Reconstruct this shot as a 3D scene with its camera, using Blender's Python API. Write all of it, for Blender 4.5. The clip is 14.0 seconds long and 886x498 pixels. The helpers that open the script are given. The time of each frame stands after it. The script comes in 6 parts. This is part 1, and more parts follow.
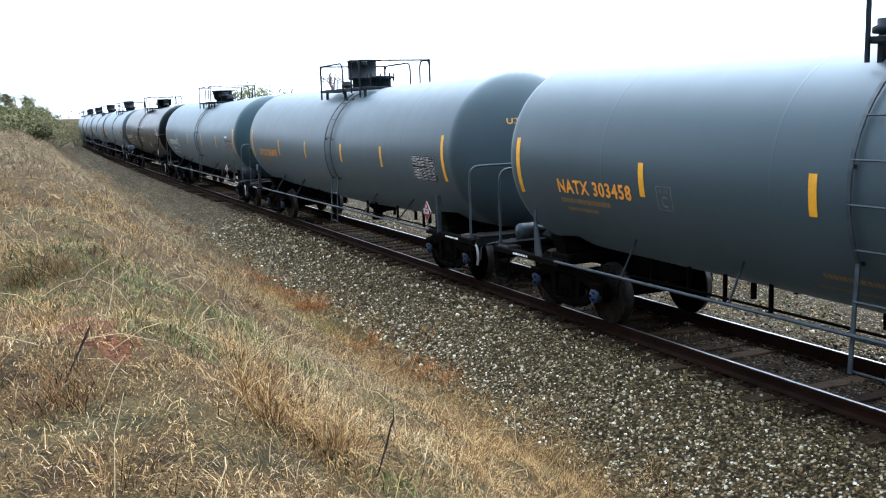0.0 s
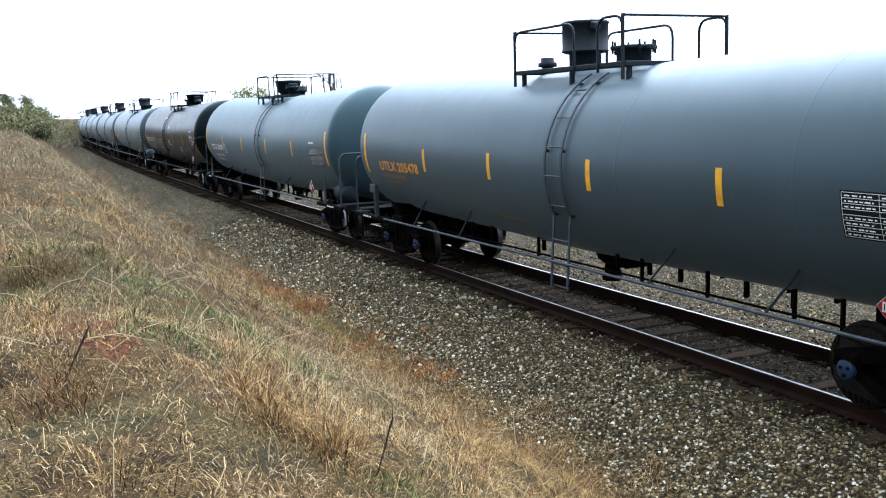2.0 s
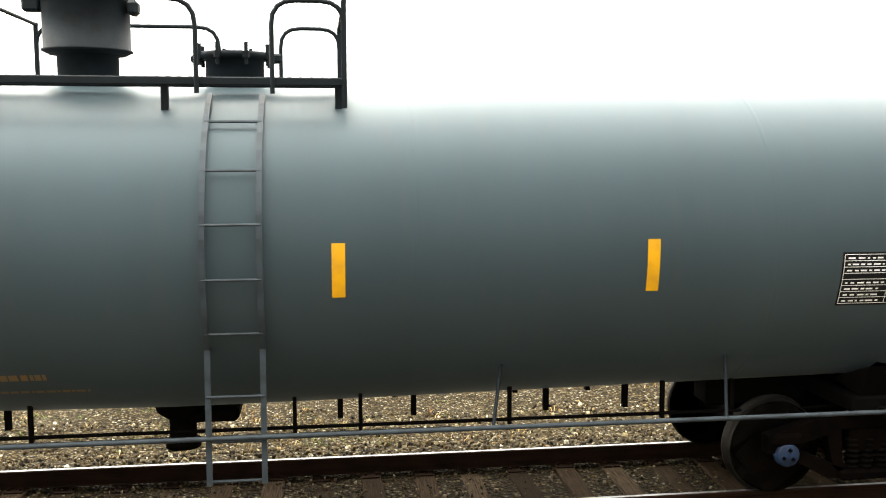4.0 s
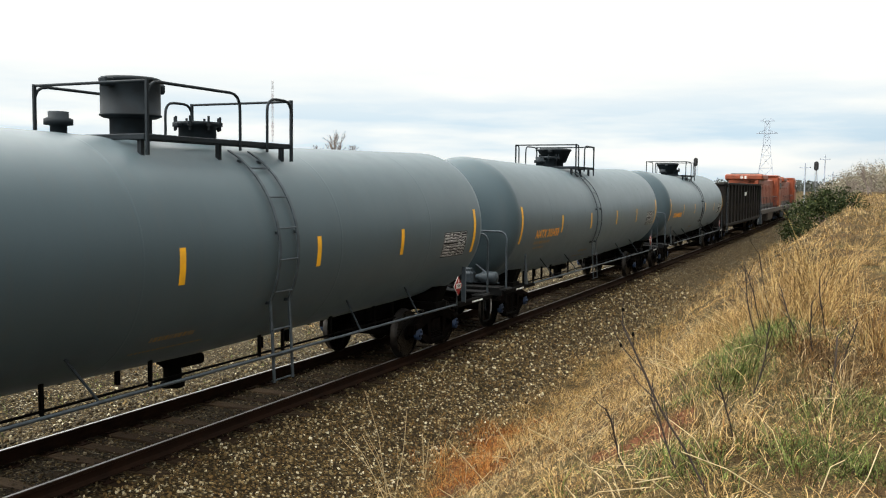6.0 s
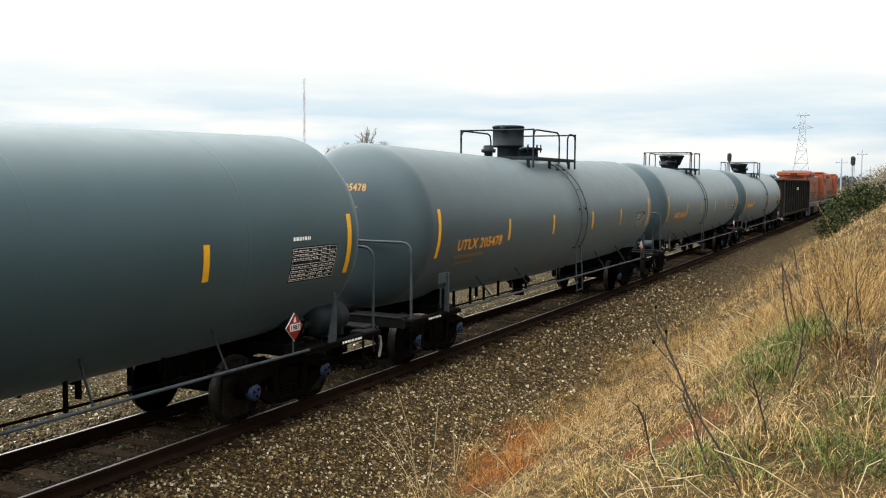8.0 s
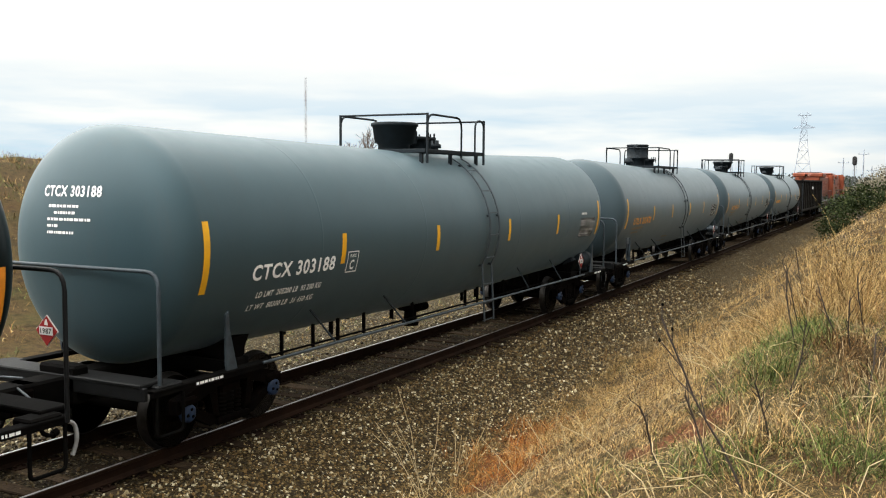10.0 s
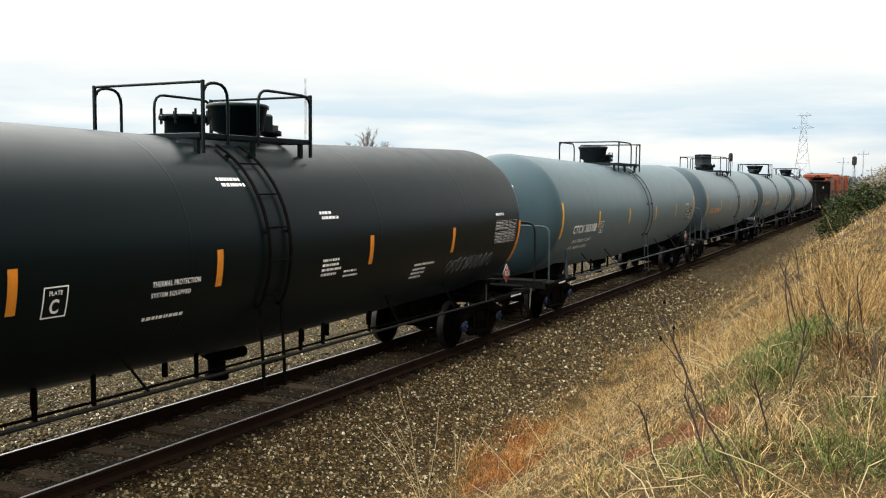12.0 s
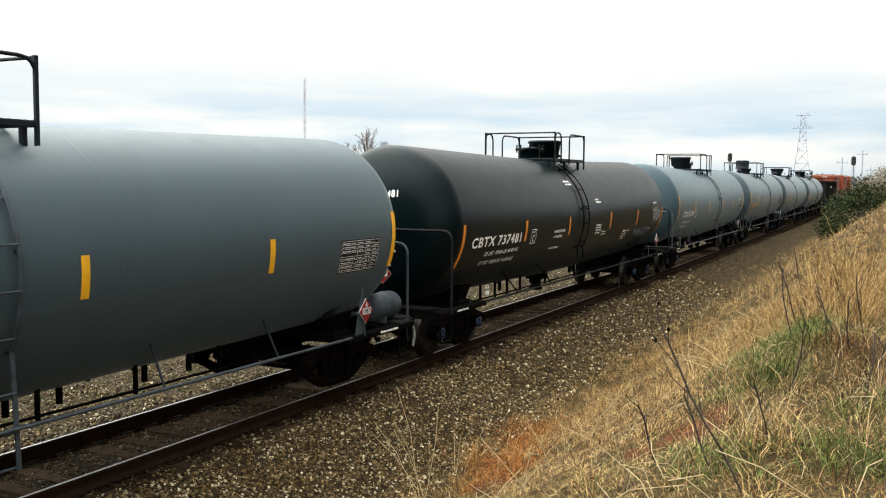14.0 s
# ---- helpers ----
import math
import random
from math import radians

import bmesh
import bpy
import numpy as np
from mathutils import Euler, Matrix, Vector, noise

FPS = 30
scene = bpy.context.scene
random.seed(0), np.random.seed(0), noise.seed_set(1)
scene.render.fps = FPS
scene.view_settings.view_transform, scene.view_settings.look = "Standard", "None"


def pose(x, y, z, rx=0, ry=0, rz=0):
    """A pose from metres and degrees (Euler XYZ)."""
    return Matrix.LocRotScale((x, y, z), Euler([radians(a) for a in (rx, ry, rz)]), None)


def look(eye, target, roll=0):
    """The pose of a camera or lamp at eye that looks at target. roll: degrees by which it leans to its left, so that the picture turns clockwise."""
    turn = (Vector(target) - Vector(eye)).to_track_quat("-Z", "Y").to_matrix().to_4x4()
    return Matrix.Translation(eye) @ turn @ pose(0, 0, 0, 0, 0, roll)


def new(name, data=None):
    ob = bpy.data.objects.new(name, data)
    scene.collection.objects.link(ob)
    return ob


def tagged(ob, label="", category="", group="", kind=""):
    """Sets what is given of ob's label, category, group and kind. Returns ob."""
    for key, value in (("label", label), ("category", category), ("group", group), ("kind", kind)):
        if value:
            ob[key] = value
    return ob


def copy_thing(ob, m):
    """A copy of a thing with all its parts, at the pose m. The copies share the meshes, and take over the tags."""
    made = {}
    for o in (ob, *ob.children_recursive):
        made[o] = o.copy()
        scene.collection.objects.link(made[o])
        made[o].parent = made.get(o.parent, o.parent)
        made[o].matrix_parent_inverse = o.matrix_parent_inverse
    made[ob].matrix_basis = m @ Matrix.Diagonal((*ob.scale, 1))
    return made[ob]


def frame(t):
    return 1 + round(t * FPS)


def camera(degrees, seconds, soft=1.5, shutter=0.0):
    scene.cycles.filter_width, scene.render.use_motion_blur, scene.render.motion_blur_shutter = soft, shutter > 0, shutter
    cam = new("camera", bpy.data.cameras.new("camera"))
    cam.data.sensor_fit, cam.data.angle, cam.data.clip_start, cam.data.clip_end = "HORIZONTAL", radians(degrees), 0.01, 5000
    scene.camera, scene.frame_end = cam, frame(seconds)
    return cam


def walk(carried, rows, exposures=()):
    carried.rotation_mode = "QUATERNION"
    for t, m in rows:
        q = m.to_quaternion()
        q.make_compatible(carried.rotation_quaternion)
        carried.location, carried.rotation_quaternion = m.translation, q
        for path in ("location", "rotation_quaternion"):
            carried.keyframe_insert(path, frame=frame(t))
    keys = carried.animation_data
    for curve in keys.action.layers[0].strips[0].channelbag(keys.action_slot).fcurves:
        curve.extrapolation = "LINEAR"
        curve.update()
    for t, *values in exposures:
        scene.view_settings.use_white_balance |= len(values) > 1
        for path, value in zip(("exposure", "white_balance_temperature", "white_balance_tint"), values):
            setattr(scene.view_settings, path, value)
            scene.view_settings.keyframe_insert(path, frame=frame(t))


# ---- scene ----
cam = camera(51.37, 14.0, soft=1.15)
EYE = (0.0, 0.0, 3.357)


def aim(yaw, pitch, roll):
    return pose(EYE[0], EYE[1], EYE[2], 90 + pitch, roll, yaw)


walk(cam, [
    (0.0, aim(64.40, -8.69, 1.83)), (1.0, aim(64.40, -8.69, 1.83)), (2.2, aim(64.30, -8.69, 1.83)),
    (4.3, aim(-18.66, -6.17, -0.19)), (4.5, aim(-25.33, -6.07, -0.32)), (4.7, aim(-36.17, -5.55, -0.42)),
    (5.0, aim(-51.15, -4.79, -1.33)), (5.2, aim(-54.65, -4.62, -1.2)), (5.5, aim(-58.85, -4.31, -0.99)), (5.7, aim(-60.95, -4.2, -0.85)), (6.0, aim(-64.61, -4.00, -0.59)),
    (6.5, aim(-64.34, -4.18, -0.48)), (7.0, aim(-62.49, -4.19, -0.50)), (7.5, aim(-62.70, -4.25, -0.44)),
    (10.0, aim(-62.60, -4.25, -0.44)), (14.0, aim(-62.66, -4.25, -0.44)),
], exposures=[(0.0, -0.08, 5480, 9), (2.2, -0.08, 5480, 9), (4.3, 0.55, 7500, 8), (4.5, 0.48, 7500, 8), (4.7, 0.20, 7400, 8), (5.0, -0.38, 7350, 8), (5.4, -0.38, 7150, 8), (6.0, -0.36, 7000, 8), (14.0, -0.36, 7000, 8)])

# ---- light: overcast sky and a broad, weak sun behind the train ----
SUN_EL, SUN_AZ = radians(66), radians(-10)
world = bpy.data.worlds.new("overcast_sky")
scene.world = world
world.use_nodes = True
wn, wl = world.node_tree.nodes, world.node_tree.links
wn.clear()
w_out, w_bg = wn.new("ShaderNodeOutputWorld"), wn.new("ShaderNodeBackground")
w_sky, w_tc, w_map = wn.new("ShaderNodeTexSky"), wn.new("ShaderNodeTexCoord"), wn.new("ShaderNodeMapping")
w_sky.sky_type, w_sky.sun_disc, w_sky.sun_elevation, w_sky.sun_rotation = "NISHITA", False, SUN_EL, SUN_AZ
w_noise, w_ramp = wn.new("ShaderNodeTexNoise"), wn.new("ShaderNodeValToRGB")
w_sep, w_hi, w_dot, w_side, w_glow = (wn.new("ShaderNodeSeparateXYZ"), wn.new("ShaderNodeMapRange"), wn.new("ShaderNodeVectorMath"),
                                      wn.new("ShaderNodeMapRange"), wn.new("ShaderNodeMapRange"))
w_sum, w_east, w_even, w_west, w_all = wn.new("ShaderNodeMath"), wn.new("ShaderNodeMapRange"), wn.new("ShaderNodeMath"), wn.new("ShaderNodeMapRange"), wn.new("ShaderNodeMath")
w_cloud, w_low, w_gain, w_cover = (wn.new("ShaderNodeMixRGB") for _ in range(4))
w_map.inputs["Scale"].default_value = (1.6, 1.6, 13.0)
w_noise.inputs["Scale"].default_value = 1.7
w_noise.inputs["Detail"].default_value = 6.0
w_noise.inputs["Roughness"].default_value = 0.55
# streaky blue-grey cloud low over the horizon ahead of the train, an even white deck above and behind
w_ramp.color_ramp.elements[0].position, w_ramp.color_ramp.elements[0].color = 0.38, (0.58, 0.76, 0.94, 1)
w_ramp.color_ramp.elements[1].position, w_ramp.color_ramp.elements[1].color = 0.57, (0.96, 1.0, 1.04, 1)
w_hi.inputs["From Min"].default_value, w_hi.inputs["From Max"].default_value = 0.055, 0.135
w_cloud.inputs["Color2"].default_value = (0.97, 1.0, 1.04, 1)
w_east.inputs["From Min"].default_value, w_east.inputs["From Max"].default_value = 0.35, -0.15
w_even.operation = "MAXIMUM"
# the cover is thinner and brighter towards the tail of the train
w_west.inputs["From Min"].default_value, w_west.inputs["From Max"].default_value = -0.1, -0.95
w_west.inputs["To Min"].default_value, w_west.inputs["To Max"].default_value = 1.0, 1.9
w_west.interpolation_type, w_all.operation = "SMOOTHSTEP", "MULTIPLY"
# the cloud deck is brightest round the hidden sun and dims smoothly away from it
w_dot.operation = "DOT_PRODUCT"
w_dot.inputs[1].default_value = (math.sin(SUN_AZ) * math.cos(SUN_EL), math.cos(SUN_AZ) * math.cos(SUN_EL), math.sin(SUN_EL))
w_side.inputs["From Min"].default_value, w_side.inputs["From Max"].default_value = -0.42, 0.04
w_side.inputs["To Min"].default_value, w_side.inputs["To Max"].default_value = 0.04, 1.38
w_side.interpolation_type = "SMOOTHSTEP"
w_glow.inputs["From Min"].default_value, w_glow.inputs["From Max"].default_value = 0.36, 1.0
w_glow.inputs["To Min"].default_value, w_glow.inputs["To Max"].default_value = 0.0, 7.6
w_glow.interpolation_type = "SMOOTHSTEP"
w_sum.operation = "ADD"
w_low.blend_type, w_low.inputs["Fac"].default_value = "MULTIPLY", 1.0
w_gain.blend_type, w_gain.inputs["Fac"].default_value = "MULTIPLY", 1.0
w_gain.inputs["Color2"].default_value = (0.10, 0.10, 0.10, 1)
w_cover.inputs["Fac"].default_value = 0.95
w_bg.inputs["Strength"].default_value = 1.0
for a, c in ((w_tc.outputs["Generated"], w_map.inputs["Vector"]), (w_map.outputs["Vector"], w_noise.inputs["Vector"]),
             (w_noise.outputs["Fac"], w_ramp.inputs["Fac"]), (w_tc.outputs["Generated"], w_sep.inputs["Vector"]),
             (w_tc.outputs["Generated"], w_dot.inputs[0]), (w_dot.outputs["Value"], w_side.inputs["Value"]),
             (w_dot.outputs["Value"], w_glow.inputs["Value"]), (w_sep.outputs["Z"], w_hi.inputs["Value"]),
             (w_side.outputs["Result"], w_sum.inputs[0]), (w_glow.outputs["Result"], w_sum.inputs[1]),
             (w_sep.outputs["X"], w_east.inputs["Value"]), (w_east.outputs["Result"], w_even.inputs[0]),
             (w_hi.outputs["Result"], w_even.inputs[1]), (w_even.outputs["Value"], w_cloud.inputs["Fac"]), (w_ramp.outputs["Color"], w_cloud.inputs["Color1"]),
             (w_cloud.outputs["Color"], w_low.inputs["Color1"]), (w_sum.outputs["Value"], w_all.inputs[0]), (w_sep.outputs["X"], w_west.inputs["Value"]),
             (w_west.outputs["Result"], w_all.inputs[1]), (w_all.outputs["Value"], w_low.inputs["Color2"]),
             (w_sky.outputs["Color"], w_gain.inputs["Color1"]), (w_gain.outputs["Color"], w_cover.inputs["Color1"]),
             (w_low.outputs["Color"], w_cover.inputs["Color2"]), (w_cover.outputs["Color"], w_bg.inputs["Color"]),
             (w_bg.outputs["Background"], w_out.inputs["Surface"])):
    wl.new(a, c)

sun = new("sun", bpy.data.lights.new("sun", "SUN"))
sun.data.energy, sun.data.angle, sun.data.color = 0.8, radians(24), (1.0, 0.97, 0.92)
sun.matrix_world = look((0, 0, 50), (-50 * math.sin(SUN_AZ), 50 * -math.cos(SUN_AZ), 50 - 50 * math.tan(SUN_EL)))


# ---- materials ----
class Mat:
    """A small builder of node materials: a principled surface with noise at two scales and bump."""

    def __init__(self, name, rough=0.6, metal=0.0, spec=0.5):
        self.mat = bpy.data.materials.new(name)
        self.mat.use_nodes = True
        self.n, self.l = self.mat.node_tree.nodes, self.mat.node_tree.links
        self.b = self.n["Principled BSDF"]
        self.b.inputs["Roughness"].default_value = rough
        self.b.inputs["Metallic"].default_value = metal
        self.b.inputs["Specular IOR Level"].default_value = spec
        self.tc = self.n.new("ShaderNodeTexCoord")

    def noise(self, scale, detail=4.0, stretch=(1, 1, 1), rough=0.55):
        m, t = self.n.new("ShaderNodeMapping"), self.n.new("ShaderNodeTexNoise")
        m.inputs["Scale"].default_value = stretch
        t.inputs["Scale"].default_value, t.inputs["Detail"].default_value, t.inputs["Roughness"].default_value = scale, detail, rough
        self.l.new(self.tc.outputs["Object"], m.inputs["Vector"])
        self.l.new(m.outputs["Vector"], t.inputs["Vector"])
        return t.outputs["Fac"]

    def ramp(self, fac, stops):
        r = self.n.new("ShaderNodeValToRGB")
        e = r.color_ramp.elements
        while len(e) < len(stops):
            e.new(0.5)
        for el, (p, c) in zip(e, stops):
            el.position, el.color = p, (*c, 1) if len(c) == 3 else c
        self.l.new(fac, r.inputs["Fac"])
        return r.outputs["Color"]

    def mix(self, fac, a, b, kind="MIX"):
        x = self.n.new("ShaderNodeMixRGB")
        x.blend_type = kind
        for v, s in ((fac, "Fac"), (a, "Color1"), (b, "Color2")):
            if isinstance(v, (int, float)):
                x.inputs[s].default_value = v
            elif isinstance(v, tuple):
                x.inputs[s].default_value = (*v, 1)
            else:
                self.l.new(v, x.inputs[s])
        return x.outputs["Color"]

    def attr(self, name):
        a = self.n.new("ShaderNodeAttribute")
        a.attribute_name = name
        return a.outputs["Fac"]

    def island(self):
        return self.n.new("ShaderNodeNewGeometry").outputs["Random Per Island"]

    def random(self):
        return self.n.new("ShaderNodeObjectInfo").outputs["Random"]

    def color(self, c):
        if isinstance(c, tuple):
            self.b.inputs["Base Color"].default_value = (*c, 1)
        else:
            self.l.new(c, self.b.inputs["Base Color"])
        return self

    def roughness(self, c):
        self.l.new(c, self.b.inputs["Roughness"])
        return self

    def bump(self, h, strength=0.3, dist=0.02):
        k = self.n.new("ShaderNodeBump")
        k.inputs["Strength"].default_value, k.inputs["Distance"].default_value = strength, dist
        self.l.new(h, k.inputs["Height"])
        self.l.new(k.outputs["Normal"], self.b.inputs["Normal"])
        return self


def tank_paint(name, base, stain, rough, streak, spec, sheen):
    m = Mat(name, rough, 0.0, spec)
    big = m.noise(0.7, 5.0, (1, 1, 0.35))
    run = m.noise(1.0, 6.0, (7, 2.0, 0.35), 0.7)
    col = m.mix(m.ramp(big, [(0.35, (0, 0, 0)), (0.7, (0.5, 0.5, 0.5))]), base, tuple(0.70 * c for c in base))
    col = m.mix(m.ramp(run, [(0.52, (0, 0, 0)), (0.8, (streak, streak, streak))]), col, stain)
    fine = m.noise(45.0, 3.0)
    col = m.mix(m.ramp(fine, [(0.56, (0, 0, 0)), (0.72, (0.32, 0.32, 0.32))]), col, stain)
    m.color(col)
    m.roughness(m.ramp(m.noise(2.5, 4.0), [(0.3, (rough - 0.02,) * 3), (0.7, (rough + 0.03,) * 3)]))
    m.bump(m.noise(0.9, 2.0, (1.5, 1, 1)), 0.012, 0.03)
    # a bluish sheen that brightens the paint at a slant
    m.b.inputs["Specular Tint"].default_value = (0.82, 0.95, 1.0, 1)
    m.b.inputs["Sheen Weight"].default_value = sheen
    m.b.inputs["Sheen Roughness"].default_value = 0.40
    m.b.inputs["Sheen Tint"].default_value = (0.80, 0.95, 1.0, 1)
    return m.mat


GREY = tank_paint("tank_grey_paint", (0.040, 0.060, 0.070), (0.050, 0.057, 0.060), 0.40, 0.6, 0.24, 0.11)
BLUEGREY = tank_paint("tank_bluegrey_paint", (0.033, 0.060, 0.071), (0.041, 0.052, 0.057), 0.40, 0.5, 0.24, 0.11)
BLACKP = tank_paint("tank_black_paint", (0.0016, 0.0046, 0.0052), (0.0030, 0.0046, 0.0048), 0.30, 0.3, 0.11, 0.02)


def worn(name, base, dirt, rough, metal=0.0, scale=6.0, spec=0.3):
    m = Mat(name, rough, metal, spec)
    m.color(m.mix(m.ramp(m.noise(scale, 5.0), [(0.4, (0, 0, 0)), (0.72, (0.85, 0.85, 0.85))]), base, dirt))
    m.bump(m.noise(scale * 6, 3.0), 0.15, 0.01)
    return m.mat


FITTING = worn("grey_fitting_paint", (0.012, 0.017, 0.021), (0.009, 0.0105, 0.012), 0.6, 0.0, 6.0, 0.10)
STEEL = worn("galvanised_rail_paint", (0.038, 0.050, 0.060), (0.018, 0.023, 0.027), 0.5, 0.0, 6.0, 0.2)
DARK = worn("black_underframe_paint", (0.0022, 0.0021, 0.002), (0.0045, 0.004, 0.0034), 0.85, 0.0, 6.0, 0.03)
TRUCK = worn("rusty_truck_steel", (0.0016, 0.0013, 0.0012), (0.0045, 0.0026, 0.0017), 0.9, 0.0, 6.0, 0.02)
WHEEL = worn("wheel_steel", (0.002, 0.0017, 0.0015), (0.004, 0.003, 0.0024), 0.85, 0.0, 6.0, 0.02)
PLATFORM = worn("worn_platform_paint", (0.007, 0.0075, 0.008), (0.004, 0.0038, 0.0035), 0.6, 0.0, 6.0, 0.1)
TREAD = worn("wheel_rim_steel", (0.045, 0.042, 0.04), (0.016, 0.014, 0.012), 0.5, 0.9)
PALE_STEEL = worn("pale_steel", (0.30, 0.30, 0.30), (0.10, 0.095, 0.09), 0.5, 0.0, 9.0)
BLUECAP = worn("blue_bearing_cap", (0.010, 0.028, 0.070), (0.006, 0.008, 0.014), 0.6)
YELLOW = worn("yellow_reflective_strip", (0.72, 0.36, 0.012), (0.55, 0.27, 0.02), 0.45)
ORANGE_STRIP = worn("orange_reflective_strip", (0.66, 0.22, 0.02), (0.45, 0.16, 0.02), 0.45)
ORANGE_INK = worn("orange_stencil_paint", (0.85, 0.34, 0.02), (0.50, 0.22, 0.05), 0.6, 0.0, 9.0)
ORANGE_FADE = worn("faded_orange_stencil", (0.22, 0.13, 0.05), (0.15, 0.13, 0.10), 0.6)
WHITE_INK = worn("white_stencil_paint", (0.86, 0.86, 0.84), (0.62, 0.61, 0.59), 0.6)
BLACK_INK = worn("black_decal_ground", (0.008, 0.008, 0.009), (0.014, 0.014, 0.014), 0.6, 0.0, 6.0, 0.05)
RED_SIGN = worn("red_placard_print", (0.20, 0.010, 0.010), (0.13, 0.016, 0.014), 0.6, 0.0, 6.0, 0.1)
WHITE_SIGN = worn("white_placard_print", (0.52, 0.51, 0.49), (0.36, 0.35, 0.33), 0.5)
LOCO_ORANGE = worn("orange_locomotive_paint", (0.20, 0.042, 0.016), (0.10, 0.028, 0.014), 0.45, 0.0, 2.5)
LOCO_BLACK = worn("black_locomotive_paint", (0.03, 0.03, 0.032), (0.06, 0.05, 0.045), 0.5)
GONDOLA = worn("sooty_gondola_paint", (0.008, 0.0075, 0.007), (0.02, 0.016, 0.013), 0.85, 0.0, 1.5, 0.1)
RAIL_SIDE = worn("rusty_rail_side", (0.017, 0.0085, 0.005), (0.008, 0.005, 0.0036), 0.9, 0.0, 3.0, 0.05)
RAIL_TOP = worn("polished_rail_head", (0.26, 0.26, 0.26), (0.16, 0.155, 0.15), 0.45, 1.0, 4.0)
GLASS = Mat("dark_cab_glass", 0.08).color((0.01, 0.012, 0.014)).mat
SIGNAL_BLACK = worn("black_signal_paint", (0.012, 0.012, 0.013), (0.03, 0.03, 0.03), 0.5)
GALV = worn("galvanised_lattice", (0.14, 0.15, 0.16), (0.10, 0.11, 0.12), 0.7, 0.0, 6.0, 0.1)
CHALK = worn("grey_chalk", (0.15, 0.155, 0.16), (0.05, 0.05, 0.05), 0.8, 0.0, 9.0)
PYLON = worn("dull_zinc_lattice", (0.27, 0.30, 0.35), (0.23, 0.26, 0.31), 0.9, 0.0, 6.0, 0.05)
MAST_RED = worn("red_mast_paint", (0.25, 0.20, 0.20), (0.22, 0.19, 0.19), 0.8, 0.0, 6.0, 0.05)
MAST_WHITE = worn("white_mast_paint", (0.42, 0.43, 0.45), (0.37, 0.38, 0.40), 0.8, 0.0, 6.0, 0.05)

t_ = Mat("weathered_tie_wood", 0.95, 0.0, 0.02)
grain = t_.noise(3.0, 6.0, (1.2, 22, 22))
tone = t_.ramp(t_.random(), [(0.0, (0.017, 0.011, 0.0065)), (0.5, (0.034, 0.0225, 0.0140)), (1.0, (0.064, 0.045, 0.029))])
t_.color(t_.mix(t_.ramp(grain, [(0.45, (0, 0, 0)), (0.62, (0.8, 0.8, 0.8))]), tone, (0.008, 0.006, 0.0045)))
t_.bump(grain, 0.6, 0.015)
TIE = t_.mat

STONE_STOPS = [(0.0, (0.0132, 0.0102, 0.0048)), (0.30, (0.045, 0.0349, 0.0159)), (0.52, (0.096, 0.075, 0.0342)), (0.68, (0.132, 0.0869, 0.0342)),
               (0.84, (0.204, 0.168, 0.0933)), (0.955, (0.38, 0.345, 0.25)), (1.0, (0.50, 0.48, 0.39))]
# track-bed stone: dirt plus the shade under the train, both put into the colour
SHADY_STOPS = [(p, tuple(k * w for k, w in zip(c, (0.34, 0.31, 0.28)))) for p, c in STONE_STOPS]
BROWN_STOPS = [(p, tuple(k * w for k, w in zip(c, (0.88, 0.70 + 0.15 * p * p, 0.52 + 0.26 * p * p)))) for p, c in STONE_STOPS]


def stone(name, stops):
    stops = [(p, tuple(k * (0.62 + 0.62 * p) for k in c)) for p, c in stops]
    m = Mat(name, 0.9, 0.0, 0.12)
    m.color(m.mix(m.ramp(m.noise(30, 3.0), [(0.4, (0, 0, 0)), (0.7, (0.4, 0.4, 0.4))]), m.ramp(m.island(), stops), (0.09, 0.066, 0.04)))
    return m.mat


STONE = stone("ballast_stone", STONE_STOPS)
BROWN_STONE = stone("brown_ballast_stone", BROWN_STOPS)
SHADED_DIRTY_STONE = stone("shaded_dirty_ballast_stone", SHADY_STOPS)

# the ground: stone chips, dry turf and bare red soil, told apart by masks laid on the sheet
g_ = Mat("trackside_ground", 0.95, 0.0, 0.05)
vor = g_.n.new("ShaderNodeTexVoronoi")
vor.inputs["Scale"].default_value = 26.0
g_.l.new(g_.tc.outputs["Object"], vor.inputs["Vector"])
v_sep = g_.n.new("ShaderNodeSeparateColor")
g_.l.new(vor.outputs["Color"], v_sep.inputs["Color"])
chips = g_.mix(g_.attr("shaded_dirt"), g_.mix(g_.attr("brown"), g_.ramp(v_sep.outputs["Red"], STONE_STOPS), g_.ramp(v_sep.outputs["Red"], BROWN_STOPS)), g_.ramp(v_sep.outputs["Red"], SHADY_STOPS))
# near-black rim round each chip: shade between stones put into the colour
chips = g_.mix(g_.ramp(vor.outputs["Distance"], [(0.2, (0, 0, 0)), (0.65, (0.9, 0.9, 0.9))]), chips, (0.010, 0.0075, 0.005))
straws = g_.noise(70.0, 6.0, (1, 1, 1), 0.7)
# darkest stops and the next mottles put shadows in the thatch into the colour
turf = g_.ramp(straws, [(0.36, (0.00505, 0.00343, 0.00143)), (0.47, (0.0215, 0.0142, 0.00572)), (0.56, (0.0695, 0.0457, 0.0181)), (0.68, (0.176, 0.118, 0.0477))])
turf = g_.mix(g_.ramp(g_.noise(4.5, 3.0), [(0.50, (0, 0, 0)), (0.62, (0.75, 0.75, 0.75))]), turf, (0.010, 0.007, 0.004))
turf = g_.mix(g_.ramp(g_.noise(1.6, 4.0), [(0.48, (0, 0, 0)), (0.62, (0.3, 0.3, 0.3))]), turf, (0.0602, 0.0301, 0.0132))
